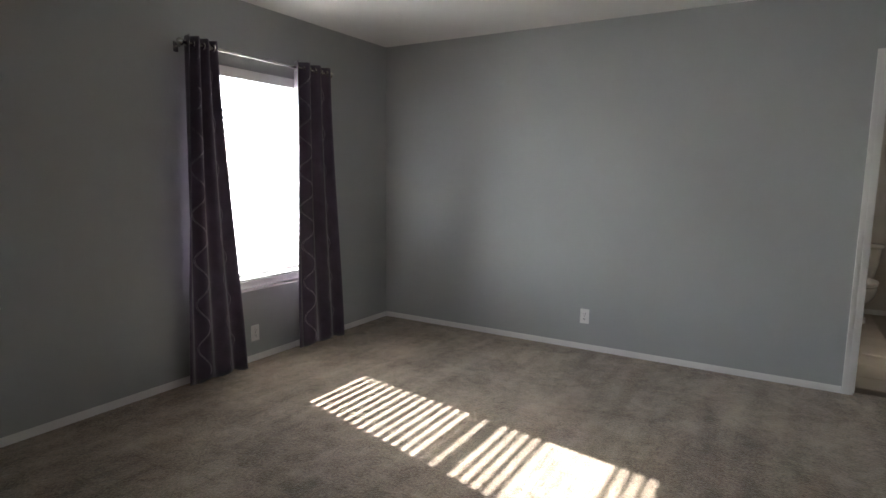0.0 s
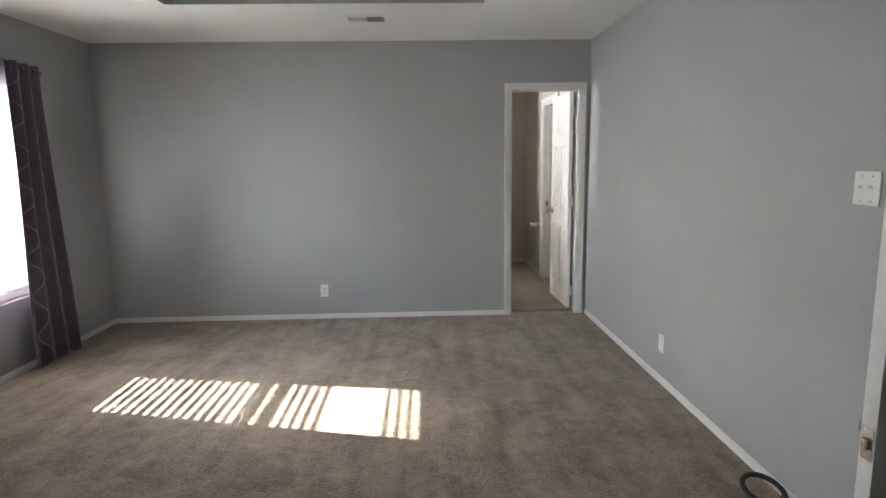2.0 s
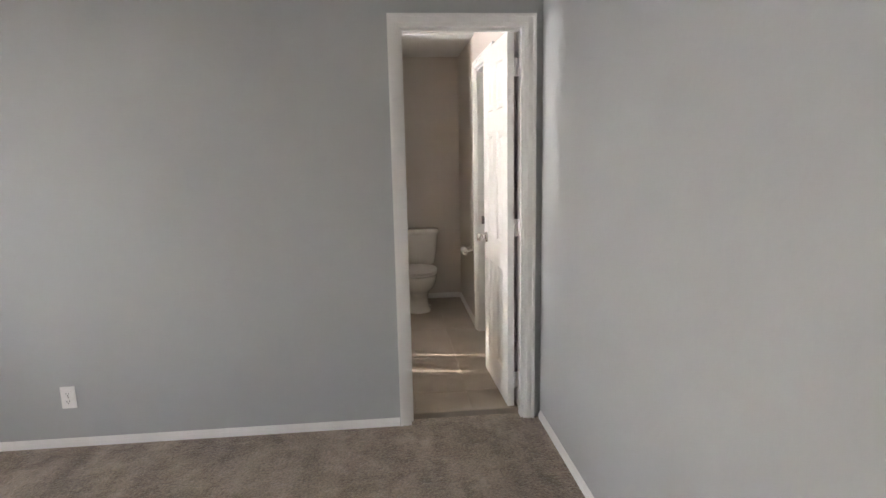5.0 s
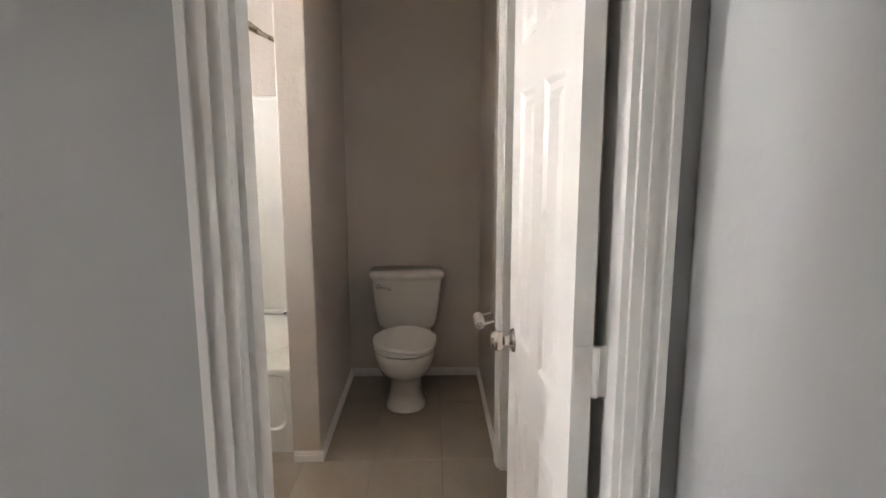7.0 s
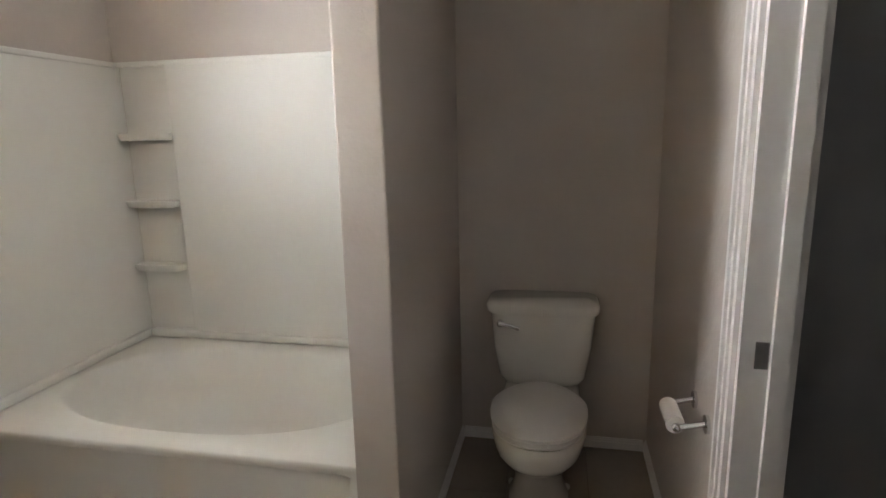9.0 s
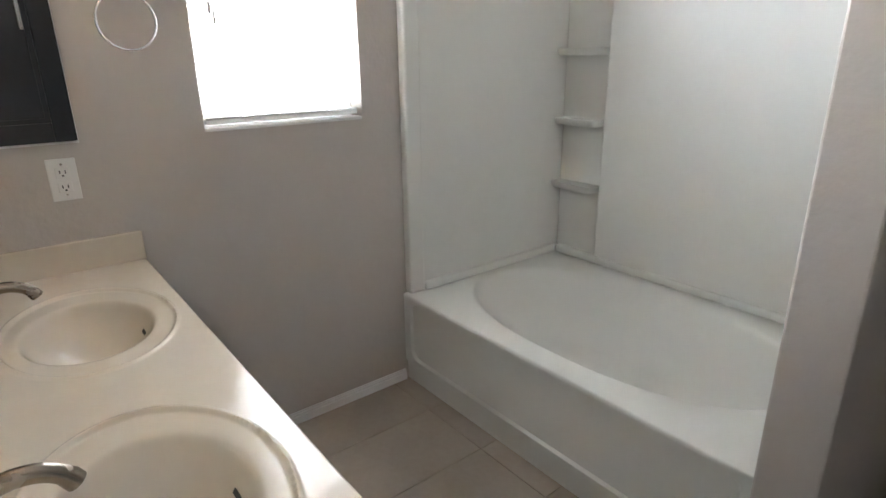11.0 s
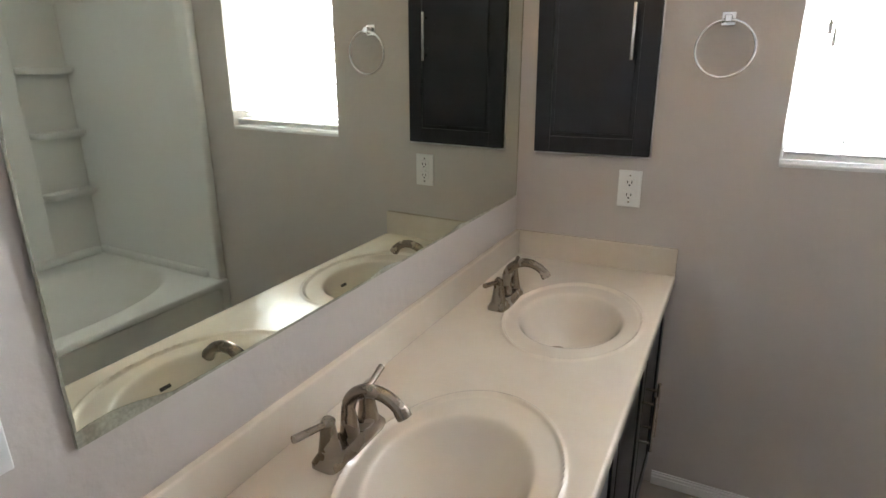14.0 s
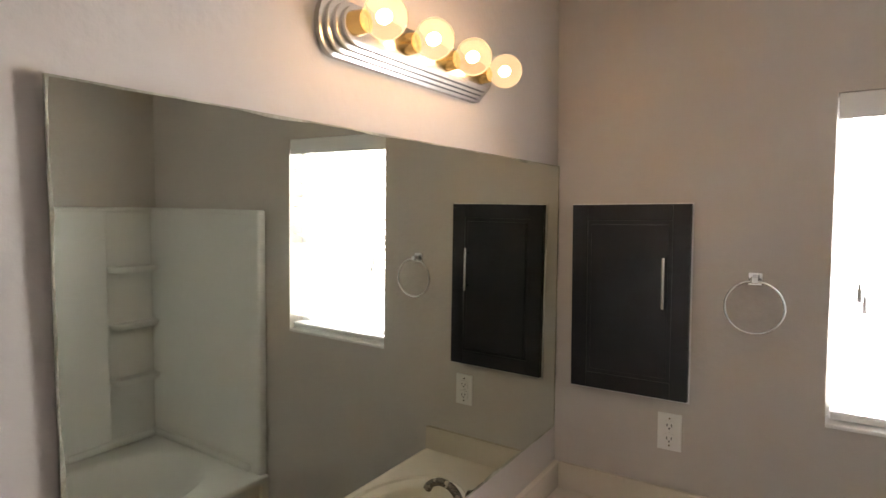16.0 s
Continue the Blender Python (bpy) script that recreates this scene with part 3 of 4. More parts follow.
def wall_plate(name, kind, m, label, category, wide=0.07, high=0.115):
    """Faces +x at the origin; kinds: outlet, gfci, toggle, twin, blank."""
    p = thing(name, (0, 0, 0), label, category)
    bm = B()
    box(bm, 0, 0.006, -wide / 2, wide / 2, -high / 2, high / 2, 0.002)
    part("plate", bm, M_PLATE, p)
    if kind in ("outlet", "gfci"):
        for dz in (-0.02, 0.02):
            bm = B()
            box(bm, 0.005, 0.009, -0.017, 0.017, dz - 0.0145, dz + 0.0145, 0.0015)
            part("socket", bm, M_PLATE, p)
            # thin raised blocks whose black is the shade within the slots
            bm = B()
            for dy in (-0.0065, 0.0065):
                box(bm, 0.0088, 0.0094, dy - 0.0013, dy + 0.0013, dz - 0.003, dz + 0.006)
            box(bm, 0.0088, 0.0094, -0.0025, 0.0025, dz - 0.0105, dz - 0.006)
            part("slot", bm, M_HOLE_SHADE, p, "slots, their inner shade put in as near-black")
        if kind == "gfci":
            bm = B()
            for dz in (-0.0035, 0.0035):
                box(bm, 0.0055, 0.0095, -0.006, 0.006, dz - 0.0025, dz + 0.0025)
            part("test_button", bm, M_PLATE, p)
    if kind in ("toggle", "twin"):
        for dy in ((0,) if kind == "toggle" else (-0.023, 0.023)):
            bm = B()
            box(bm, 0.005, 0.0075, dy - 0.006, dy + 0.006, -0.013, 0.013)
            loft(bm, [[(0.006, dy - 0.004, -0.004), (0.006, dy + 0.004, -0.004), (0.006, dy + 0.004, 0.006), (0.006, dy - 0.004, 0.006)], [(0.02, dy - 0.003, 0.006), (0.02, dy + 0.003, 0.006), (0.02, dy + 0.003, 0.012), (0.02, dy - 0.003, 0.012)]])
            part("toggle", bm, M_PLATE, p)
    for dz in ((0,) if kind in ("outlet",) else (-0.042, 0.042)):
        for dy in ((0,) if kind != "twin" else (-0.023, 0.023)):
            bm = B()
            cyl(bm, (0.005, dy, dz), (0.0066, dy, dz), 0.003, seg=10)
            part("screw", bm, M_STEEL, p)
    p.matrix_world = m
    return p


wall_plate("wall_outlet", "outlet", pose(-2.446, 0, 0.262, 0, 0, -90), "white duplex outlet low on the grey wall", "outlet")
wall_plate("wall_outlet", "blank", pose(-0.0147, -1.694, 0.256, 0, 0, 180), "white blank cover plate low on the grey wall", "wall plate")
wall_plate("wall_outlet", "outlet", pose(XL, -1.56, 0.2, 0, 0, 0), "white outlet under the bedroom window", "outlet")
wall_plate("light_switch", "twin", pose(-0.0023, -3.247, 1.315, 0, 0, 180), "white double toggle switch beside the entry door", "light switch", 0.115, 0.115)
wall_plate("wall_outlet", "gfci", pose(XW, 0.497, 1.083, 0, 0, 0), "white safety outlet above the vanity", "outlet")
wall_plate("light_switch", "twin", pose(-0.928, YM, 1.343, 0, 0, 90), "white double toggle switch beside the mirror", "light switch", 0.117, 0.117)
wall_plate("wall_outlet", "outlet", pose(-0.912, YM, 1.107, 0, 0, 90), "white outlet beside the mirror", "outlet")

# ceiling register
vent = thing("ceiling_vent", (-1.91, -0.78, H), "white ceiling air register with angled louvres", "vent")
bm = B()
vx0, vx1, vy0, vy1 = -2.07, -1.755, -0.89, -0.675
for a in ((vx0, vx1, vy0, vy0 + 0.025), (vx0, vx1, vy1 - 0.025, vy1), (vx0, vx0 + 0.025, vy0 + 0.025, vy1 - 0.025), (vx1 - 0.025, vx1, vy0 + 0.025, vy1 - 0.025)):
    box(bm, *a, H - 0.008, H - 0.0005)
part("frame", bm, M_TRIM, vent)
# the ceiling is uncut here: a near-black sheet gives the duct's shade
bm = B()
box(bm, vx0 + 0.02, vx1 - 0.02, vy0 + 0.02, vy1 - 0.02, H - 0.003, H - 0.001)
part("backing", bm, M_HOLE_SHADE, vent, "near-black sheet standing for the shade in the duct")
for k in range(4):
    bm = B()
    yy = vy0 + 0.045 + k * 0.04
    loft(bm, [[(x, yy, H - 0.004), (x, yy + 0.004, H - 0.0085), (x, yy + 0.0055, H - 0.0075), (x, yy + 0.0015, H - 0.003)] for x in (vx0 + 0.025, vx0 + 0.17)])
    part("louvre", bm, M_TRIM, vent)
for k in range(6):
    bm = B()
    xx = vx0 + 0.182 + k * 0.019
    loft(bm, [[(xx, y, H - 0.004), (xx + 0.004, y, H - 0.0085), (xx + 0.0055, y, H - 0.0075), (xx + 0.0015, y, H - 0.003)] for y in (vy0 + 0.025, vy1 - 0.025)])
    part("louvre", bm, M_TRIM, vent)

# loose black cable loop by the wall
bm = B()
tube(bm, [(-0.09 + 0.072 * math.cos(a), -2.95 + 0.1 * math.sin(a), 0.014 + 0.012 * (1 + math.sin(a + 0.6))) for a in (2 * math.pi * k / 40 for k in range(40))], 0.0115, 10, True)
tube(bm, [(-0.03, -2.99, 0.014), (-0.028, -3.04, 0.02), (-0.03, -3.12, 0.013)], 0.0115, 10)
solid("cable_loop", bm, M_BLACK, "black rubber cable loop on the carpet beside the wall", "cable", smooth=60)


# ---- bathtub and surround ----
AY, RZ = 1.6, 0.446            # apron and rim
bx0, bx1 = XW + 0.002, PX0 - 0.002
tub = thing("bathtub", ((bx0 + bx1) / 2, 2.05, 0), "white acrylic garden tub with an oval basin", "bathtub")
bm = B()
cx, cy = (bx0 + bx1) / 2, 2.06
n = 64
inner = [(0.0, 0.66, 0.375, RZ), (0.1, 0.648, 0.363, RZ - 0.004), (0.2, 0.634, 0.348, RZ - 0.018), (0.5, 0.575, 0.3, RZ - 0.16), (0.8, 0.5, 0.24, RZ - 0.31), (1.0, 0.4, 0.17, RZ - 0.345)]
secs = []
outer = []
y1t = YT - 0.002
for k in range(n):
    a = 2 * math.pi * k / n
    c, s = math.cos(a), math.sin(a)
    r = 1 / max(abs(c) / ((bx1 - bx0) / 2), abs(s) / ((y1t - AY) / 2))
    outer.append((cx + r * c, (AY + y1t) / 2 + r * s))
for px, py in ((bx0, AY), (bx1, AY), (bx0, y1t), (bx1, y1t)):
    k = min(range(n), key=lambda q: (outer[q][0] - px) ** 2 + (outer[q][1] - py) ** 2)
    outer[k] = (px, py)
secs.append([(x, y, RZ - 0.02) for x, y in outer])
secs.append([(x, y, RZ - 0.007) for x, y in outer])
secs.append([(cx + (x - cx) * 0.992, cy + (y - cy) * 0.986, RZ) for x, y in outer])
for _, rx, ry, z in inner:
    secs.append(oval(cx, cy, z, rx, ry, n, 2.3))
loft(bm, secs[:], cap=False)
bm.faces.new([v for v in bm.verts if abs(v.co.z - (RZ - 0.345)) < 1e-5])
part("basin", bm, M_ACRYL, tub, smooth=50)
bm = B()
# a sunk field within a rounded border, and a set-back foot
fx0, fx1, fz0, fz1, fr = bx0 + 0.04, bx1 - 0.04, 0.15, RZ - 0.03, 0.05
corners = [(fx1 - fr, fz1 - 0.012, 0.012, 0), (fx0 + fr, fz1 - 0.012, 0.012, 90), (fx0 + fr, fz0 + fr, fr, 180), (fx1 - fr, fz0 + fr, fr, 270)]
edge = [(px + fr * math.cos(radians(a0 + 15 * k)), pz + q * math.sin(radians(a0 + 15 * k))) for px, pz, q, a0 in corners for k in range(7)]
border = []
for x, z in edge:
    dx, dz = x - (fx0 + fx1) / 2, z - (fz0 + fz1) / 2
    k = 1 / max(abs(dx) / ((bx1 - bx0) / 2), abs(dz) / ((RZ - 0.012 - 0.125) / 2))
    border.append(((bx0 + bx1) / 2 + dx * k, (RZ - 0.012 + 0.125) / 2 + dz * k))
fmx, fmz = (fx0 + fx1) / 2, (fz0 + fz1) / 2
loft(bm, [[(x, AY + 0.06, z) for x, z in border], [(x, AY + 0.001, z) for x, z in border], [(x, AY + 0.0005, z) for x, z in edge], [(fmx + (x - fmx) * 0.992, AY + 0.006, fmz + (z - fmz) * 0.965) for x, z in edge], [(fmx + (x - fmx) * 0.985, AY + 0.011, fmz + (z - fmz) * 0.94) for x, z in edge]])
box(bm, bx0, bx1, AY + 0.012, AY + 0.06, FB, 0.128)
part("apron", bm, M_ACRYL, tub, smooth=30)
bm = B()
cyl(bm, (cx - 0.35, cy, RZ - 0.347), (cx - 0.35, cy, RZ - 0.34), 0.03)
part("drain", bm, M_CHROME, tub, "chrome drain")

sur = thing("tub_surround", (XW, YT, RZ), "white acrylic wall panels with moulded corner shelves", "tub surround")
ST = 1.735
SP = 0.036                     # how far the side panel stands in from the wall
for nm, bx in (("flange", (XW + 0.001, XW + 0.046, AY + 0.01, AY + 0.085, RZ + 0.002, ST, 0.01)), ("side_panel", (XW + 0.001, XW + SP, AY + 0.06, YT - 0.0085, RZ + 0.003, ST - 0.006)), ("top_lip", (XW + 0.001, XW + SP + 0.008, AY + 0.086, YT - 0.02, ST - 0.0245, ST, 0.006)), ("ledge", (XW + 0.001, XW + SP + 0.02, AY + 0.086, YT - 0.02, RZ + 0.001, RZ + 0.0395, 0.012)), ("back_panel", (XW + 0.285, PX0 - 0.021, YT - 0.036, YT - 0.001, RZ + 0.003, ST - 0.006, 0.008)), ("top_lip", (XW + SP + 0.009, PX0 - 0.021, YT - 0.038, YT - 0.001, ST - 0.0245, ST, 0.006)), ("ledge", (XW + SP + 0.021, PX0 - 0.021, YT - 0.052, YT - 0.001, RZ + 0.001, RZ + 0.0395, 0.012)), ("shelf_column", (XW + SP + 0.001, XW + 0.284, YT - 0.008, YT - 0.001, RZ + 0.003, ST - 0.006))):
    bm = B()
    box(bm, *bx)
    part(nm, bm, M_ACRYL, sur)
for z in (0.815, 1.115, 1.42):
    bm = B()
    pts = [(XW + SP, YT - 0.008), (XW + SP, YT - 0.075), (XW + SP + 0.015, YT - 0.082)] + [(XW + 0.245 + 0.037 * math.sin(t), YT - 0.045 - 0.037 * math.cos(t)) for t in (math.pi / 2 * k / 6 for k in range(7))] + [(XW + 0.282, YT - 0.008)]
    mx, my = XW + 0.16, YT - 0.04
    loft(bm, [[(mx + (x - mx) * q, my + (y - my) * (q if y < my else 1), z + dz) for x, y in pts] for q, dz in ((0.9, -0.03), (0.98, -0.016), (1, -0.004), (0.985, 0))])
    part("shelf", bm, M_ACRYL, sur)
bm = B()
box(bm, PX0 - 0.02, PX0 - 0.001, AY + 0.01, YT - 0.052, RZ + 0.002, ST, 0.006)
part("side_panel", bm, M_ACRYL, sur)

sh = thing("hand_shower", (PX0, 2.03, 1.92), "brushed metal shower head on a bent arm", "shower head")
bm = B()
tube(bm, [(PX0, 2.03, 1.93), (PX0 - 0.06, 2.03, 1.935), (PX0 - 0.13, 2.03, 1.95), (PX0 - 0.2, 2.03, 1.985)], 0.012, 12)
cyl(bm, (PX0 - 0.001, 2.03, 1.93), (PX0 - 0.012, 2.03, 1.93), 0.028)
part("arm", bm, M_NICKEL, sh, smooth=50)
bm = B()
tube(bm, [(PX0 - 0.19, 2.03, 1.98), (PX0 - 0.24, 2.03, 2.012), (PX0 - 0.29, 2.03, 2.033), (PX0 - 0.36, 2.03, 2.035)], [0.014, 0.02, 0.033, 0.028], 16)
part("head", bm, M_NICKEL, sh, smooth=50)
sp = thing("tub_spout", (PX0 - 0.02, 2.03, 0.6), "chrome tub spout on the surround", "tub spout")
bm = B()
tube(bm, [(PX0 - 0.02, 2.03, 0.605), (PX0 - 0.06, 2.03, 0.605), (PX0 - 0.11, 2.03, 0.6), (PX0 - 0.14, 2.03, 0.585)], [0.026, 0.024, 0.022, 0.018], 18)
part("spout", bm, M_CHROME, sp, smooth=50)


# ---- toilet ----
TX = -0.578
toi = thing("toilet", (TX, 2.185, 0), "white porcelain two-piece toilet with closed lid", "toilet")


def rounded(cx, cy, z, rx, ry, p):
    return oval(cx, cy, z, rx, ry, 44, p)


bm = B()
loft(bm, [rounded(TX, 2.425, 0.385, 0.135, 0.07, 3), rounded(TX, 2.425, 0.398, 0.158, 0.082, 4), rounded(TX, 2.425, 0.425, 0.174, 0.09, 4), rounded(TX, 2.420, 0.55, 0.193, 0.099, 5), rounded(TX, 2.420, 0.694, 0.205, 0.104, 5)])
part("tank", bm, M_PORC, toi, smooth=50)
bm = B()
loft(bm, [rounded(TX, 2.418, 0.694, 0.212, 0.11, 5), rounded(TX, 2.418, 0.706, 0.221, 0.117, 5), rounded(TX, 2.418, 0.727, 0.221, 0.117, 5), rounded(TX, 2.418, 0.737, 0.212, 0.108, 5)])
part("tank_lid", bm, M_PORC, toi, smooth=50)
bm = B()
cyl(bm, (TX - 0.16, 2.320, 0.66), (TX - 0.16, 2.300, 0.66), 0.013)
tube(bm, [(TX - 0.165, 2.299, 0.662), (TX - 0.12, 2.291, 0.657), (TX - 0.085, 2.291, 0.647)], [0.009, 0.007, 0.009], 10)
part("flush_lever", bm, M_CHROME, toi, "chrome flush lever", smooth=50)
bm = B()
secs = []
for z, rx, ry, fr, cyy in ((FB, 0.112, 0.2, 0.15, 2.15), (FB + 0.018, 0.11, 0.2, 0.148, 2.15), (FB + 0.035, 0.098, 0.19, 0.135, 2.15), (0.13, 0.09, 0.18, 0.115, 2.15), (0.19, 0.092, 0.18, 0.12, 2.15), (0.22, 0.108, 0.18, 0.15, 2.14), (0.255, 0.138, 0.19, 0.195, 2.125), (0.3, 0.158, 0.2, 0.228, 2.115), (0.345, 0.167, 0.2, 0.243, 2.115), (0.372, 0.169, 0.2, 0.246, 2.115), (0.382, 0.163, 0.196, 0.24, 2.115)):
    secs.append(oval(TX, cyy, z, rx, ry, 44, 2.2, fr))
loft(bm, secs)
box(bm, TX - 0.15, TX + 0.15, 2.235, 2.465, 0.3, 0.386, 0.015)
part("bowl", bm, M_PORC, toi, smooth=50)
for nm, z0, z1, k in (("seat", 0.386, 0.402, 0.98), ("lid", 0.41, 0.43, 1.0)):
    bm = B()
    loft(bm, [[(TX + (x - TX) * (1 - 0.28 * max(0, (y - 2.13) / 0.19) ** 1.5), y, z) for x, y, z in oval(TX, 2.105, zz, rx * k, ry, 44, 2.3, fr * k)] for zz, rx, ry, fr in ((z0, 0.16, 0.2, 0.228), (z0 + 0.004, 0.17, 0.208, 0.24), (z1 - 0.006, 0.171, 0.208, 0.241), (z1 - 0.001, 0.163, 0.2, 0.231), (z1 + 0.002, 0.12, 0.16, 0.18))])
    part(nm, bm, M_PLATE, toi, smooth=50)
for s in (-1, 1):
    bm = B()
    ball(bm, (TX + s * 0.105, 2.2, FB + 0.016), 0.014)
    part("bolt_cap", bm, M_PORC, toi, smooth=60)
tpz = thing("toilet_paper_holder", (XR, 1.69, 0.64), "chrome toilet paper holder with a white roll", "toilet paper holder")
for y in (1.62, 1.76):
    bm = B()
    cyl(bm, (XR, y, 0.655), (XR - 0.008, y, 0.655), 0.024)
    cyl(bm, (XR - 0.008, y, 0.655), (XR - 0.075, y, 0.64), 0.008)
    ball(bm, (XR - 0.075, y, 0.64), 0.012)
    part("bracket", bm, M_CHROME, tpz, smooth=50)
bm = B()
cyl(bm, (XR - 0.075, 1.635, 0.64), (XR - 0.075, 1.745, 0.64), 0.024, seg=28)
part("roll", bm, M_PAPER, tpz, "white paper roll", smooth=40)


# ---- vanity ----
VX0, VX1, VY1, CZ = XW + 0.003, -0.995, 0.66, 0.822
van = thing("vanity_cabinet", ((VX0 + VX1) / 2, 0.38, 0), "dark espresso wooden vanity cabinet with bar handles", "cabinet")
bm = B()
box(bm, VX0, VX1 - 0.012, YM + 0.002, 0.62, 0.1, CZ - 0.16)
box(bm, VX0, VX1 - 0.012, 0.605, 0.62, CZ - 0.16, CZ - 0.032)
box(bm, VX1 - 0.03, VX1 - 0.012, YM + 0.002, 0.605, CZ - 0.16, CZ - 0.032)
box(bm, VX0, VX1 - 0.012, YM + 0.002, 0.53, FB, 0.1)
part("body", bm, M_ESPR, van)
wv = (VX1 - 0.012 - VX0) / 4
for k in range(4):
    xa, xb = VX0 + k * wv + 0.006, VX0 + (k + 1) * wv - 0.006
    bm = B()
    box(bm, xa, xb, 0.621, 0.638, 0.13, CZ - 0.05, 0.003)
    for a in ((xa, xa + 0.055, 0.13, CZ - 0.05), (xb - 0.055, xb, 0.13, CZ - 0.05), (xa + 0.055, xb - 0.055, 0.13, 0.185), (xa + 0.055, xb - 0.055, CZ - 0.105, CZ - 0.05)):
        box(bm, a[0], a[1], 0.6375, 0.644, a[2], a[3], 0.0015)
    dr = part("door", bm, M_ESPR, van)
    hx = xb - 0.03 if k % 2 == 0 else xa + 0.03
    bm = B()
    cyl(bm, (hx, 0.678, 0.455), (hx, 0.678, 0.625), 0.005)
    for z in (0.48, 0.6):
        cyl(bm, (hx, 0.644, z), (hx, 0.678, z), 0.004)
    part("handle", bm, M_STEEL, dr, "satin steel bar handle", smooth=40)

# one-piece top with two moulded oval bowls
BOWLS = ((-2.08, 0.447), (-1.403, 0.432))


def top_z(x, y):
    z = CZ
    for sx, sy in BOWLS:
        dx, dy = (x - sx), (y - sy)
        rr = math.hypot(dx / 0.246, dy / (0.178 if dy > 0 else 0.168))
        z += 0.005 * math.exp(-((rr - 1) / 0.02) ** 2) - 0.004 / (1 + math.exp((rr - 0.985) * 110))
        r = math.hypot(dx / 0.17, dy / 0.132)
        q = min(1.0, 0.5 * ((1 - r) + math.sqrt((1 - r) ** 2 + 0.0012)))
        z -= 0.12 * (1 - (1 - q) ** 2.3)
    return z


top = thing("countertop", ((VX0 + VX1) / 2, 0.4, CZ), "cream cultured-marble vanity top with two oval basins", "countertop")
bm = B()
nx, ny = 420, 144
g = []
for j in range(ny + 1):
    y = YM + 0.004 + (VY1 - YM - 0.004) * j / ny
    row = []
    for i in range(nx + 1):
        x = VX0 + (VX1 - VX0) * i / nx
        z = top_z(x, y)
        if j == ny:
            z -= 0.006
        row.append(bm.verts.new((x, y, z)))
    g.append(row)
for j in range(ny):
    for i in range(nx):
        bm.faces.new((g[j][i], g[j][i + 1], g[j + 1][i + 1], g[j + 1][i]))
low = [bm.verts.new((v.co.x, v.co.y, CZ - 0.03)) for v in g[ny]]
for i in range(nx):
    bm.faces.new((g[ny][i], g[ny][i + 1], low[i + 1], low[i]))
for col in (0, nx):
    lo = [bm.verts.new((g[j][col].co.x, g[j][col].co.y, CZ - 0.03)) for j in range(ny + 1)]
    for j in range(ny):
        bm.faces.new((g[j][col], g[j + 1][col], lo[j + 1], lo[j]))
part("slab", bm, M_MARBLE, top, smooth=60)
bm = B()
box(bm, VX0, VX1, YM + 0.001, YM + 0.02, CZ - 0.002, CZ + 0.087, 0.004)
part("backsplash", bm, M_MARBLE, top)
bm = B()
box(bm, VX0 - 0.001, VX0 + 0.018, YM + 0.021, VY1, CZ - 0.002, CZ + 0.087, 0.004)
part("side_splash", bm, M_MARBLE, top)
for sx, sy in BOWLS:
    bm = B()
    zb, dy = top_z(sx, sy - 0.03) + 0.001, sy - 0.03
    cyl(bm, (sx, dy, zb - 0.006), (sx, dy, zb + 0.003), 0.03, 0.027, 24)
    cyl(bm, (sx, dy, zb + 0.003), (sx, dy, zb + 0.012), 0.019, 0.022, 24)
    part("drain", bm, M_STEEL, top, "dark metal pop-up drain", smooth=40)
    # near-black block on the bowl wall in place of a shaded overflow hole
    bm = B()
    oy = sy + 0.108
    oz, slope = top_z(sx, oy), (top_z(sx, oy + 0.008) - top_z(sx, oy - 0.008)) / 0.016
    box(bm, -0.014, 0.014, -0.0045, 0.0045, -0.002, 0.0015, 0.001)
    bm.transform(Matrix.Translation((sx, oy, oz)) @ Matrix.Rotation(math.atan(slope), 4, "X"))
    part("overflow", bm, M_HOLE_SHADE, top, "overflow slot, its shade put in as near-black")


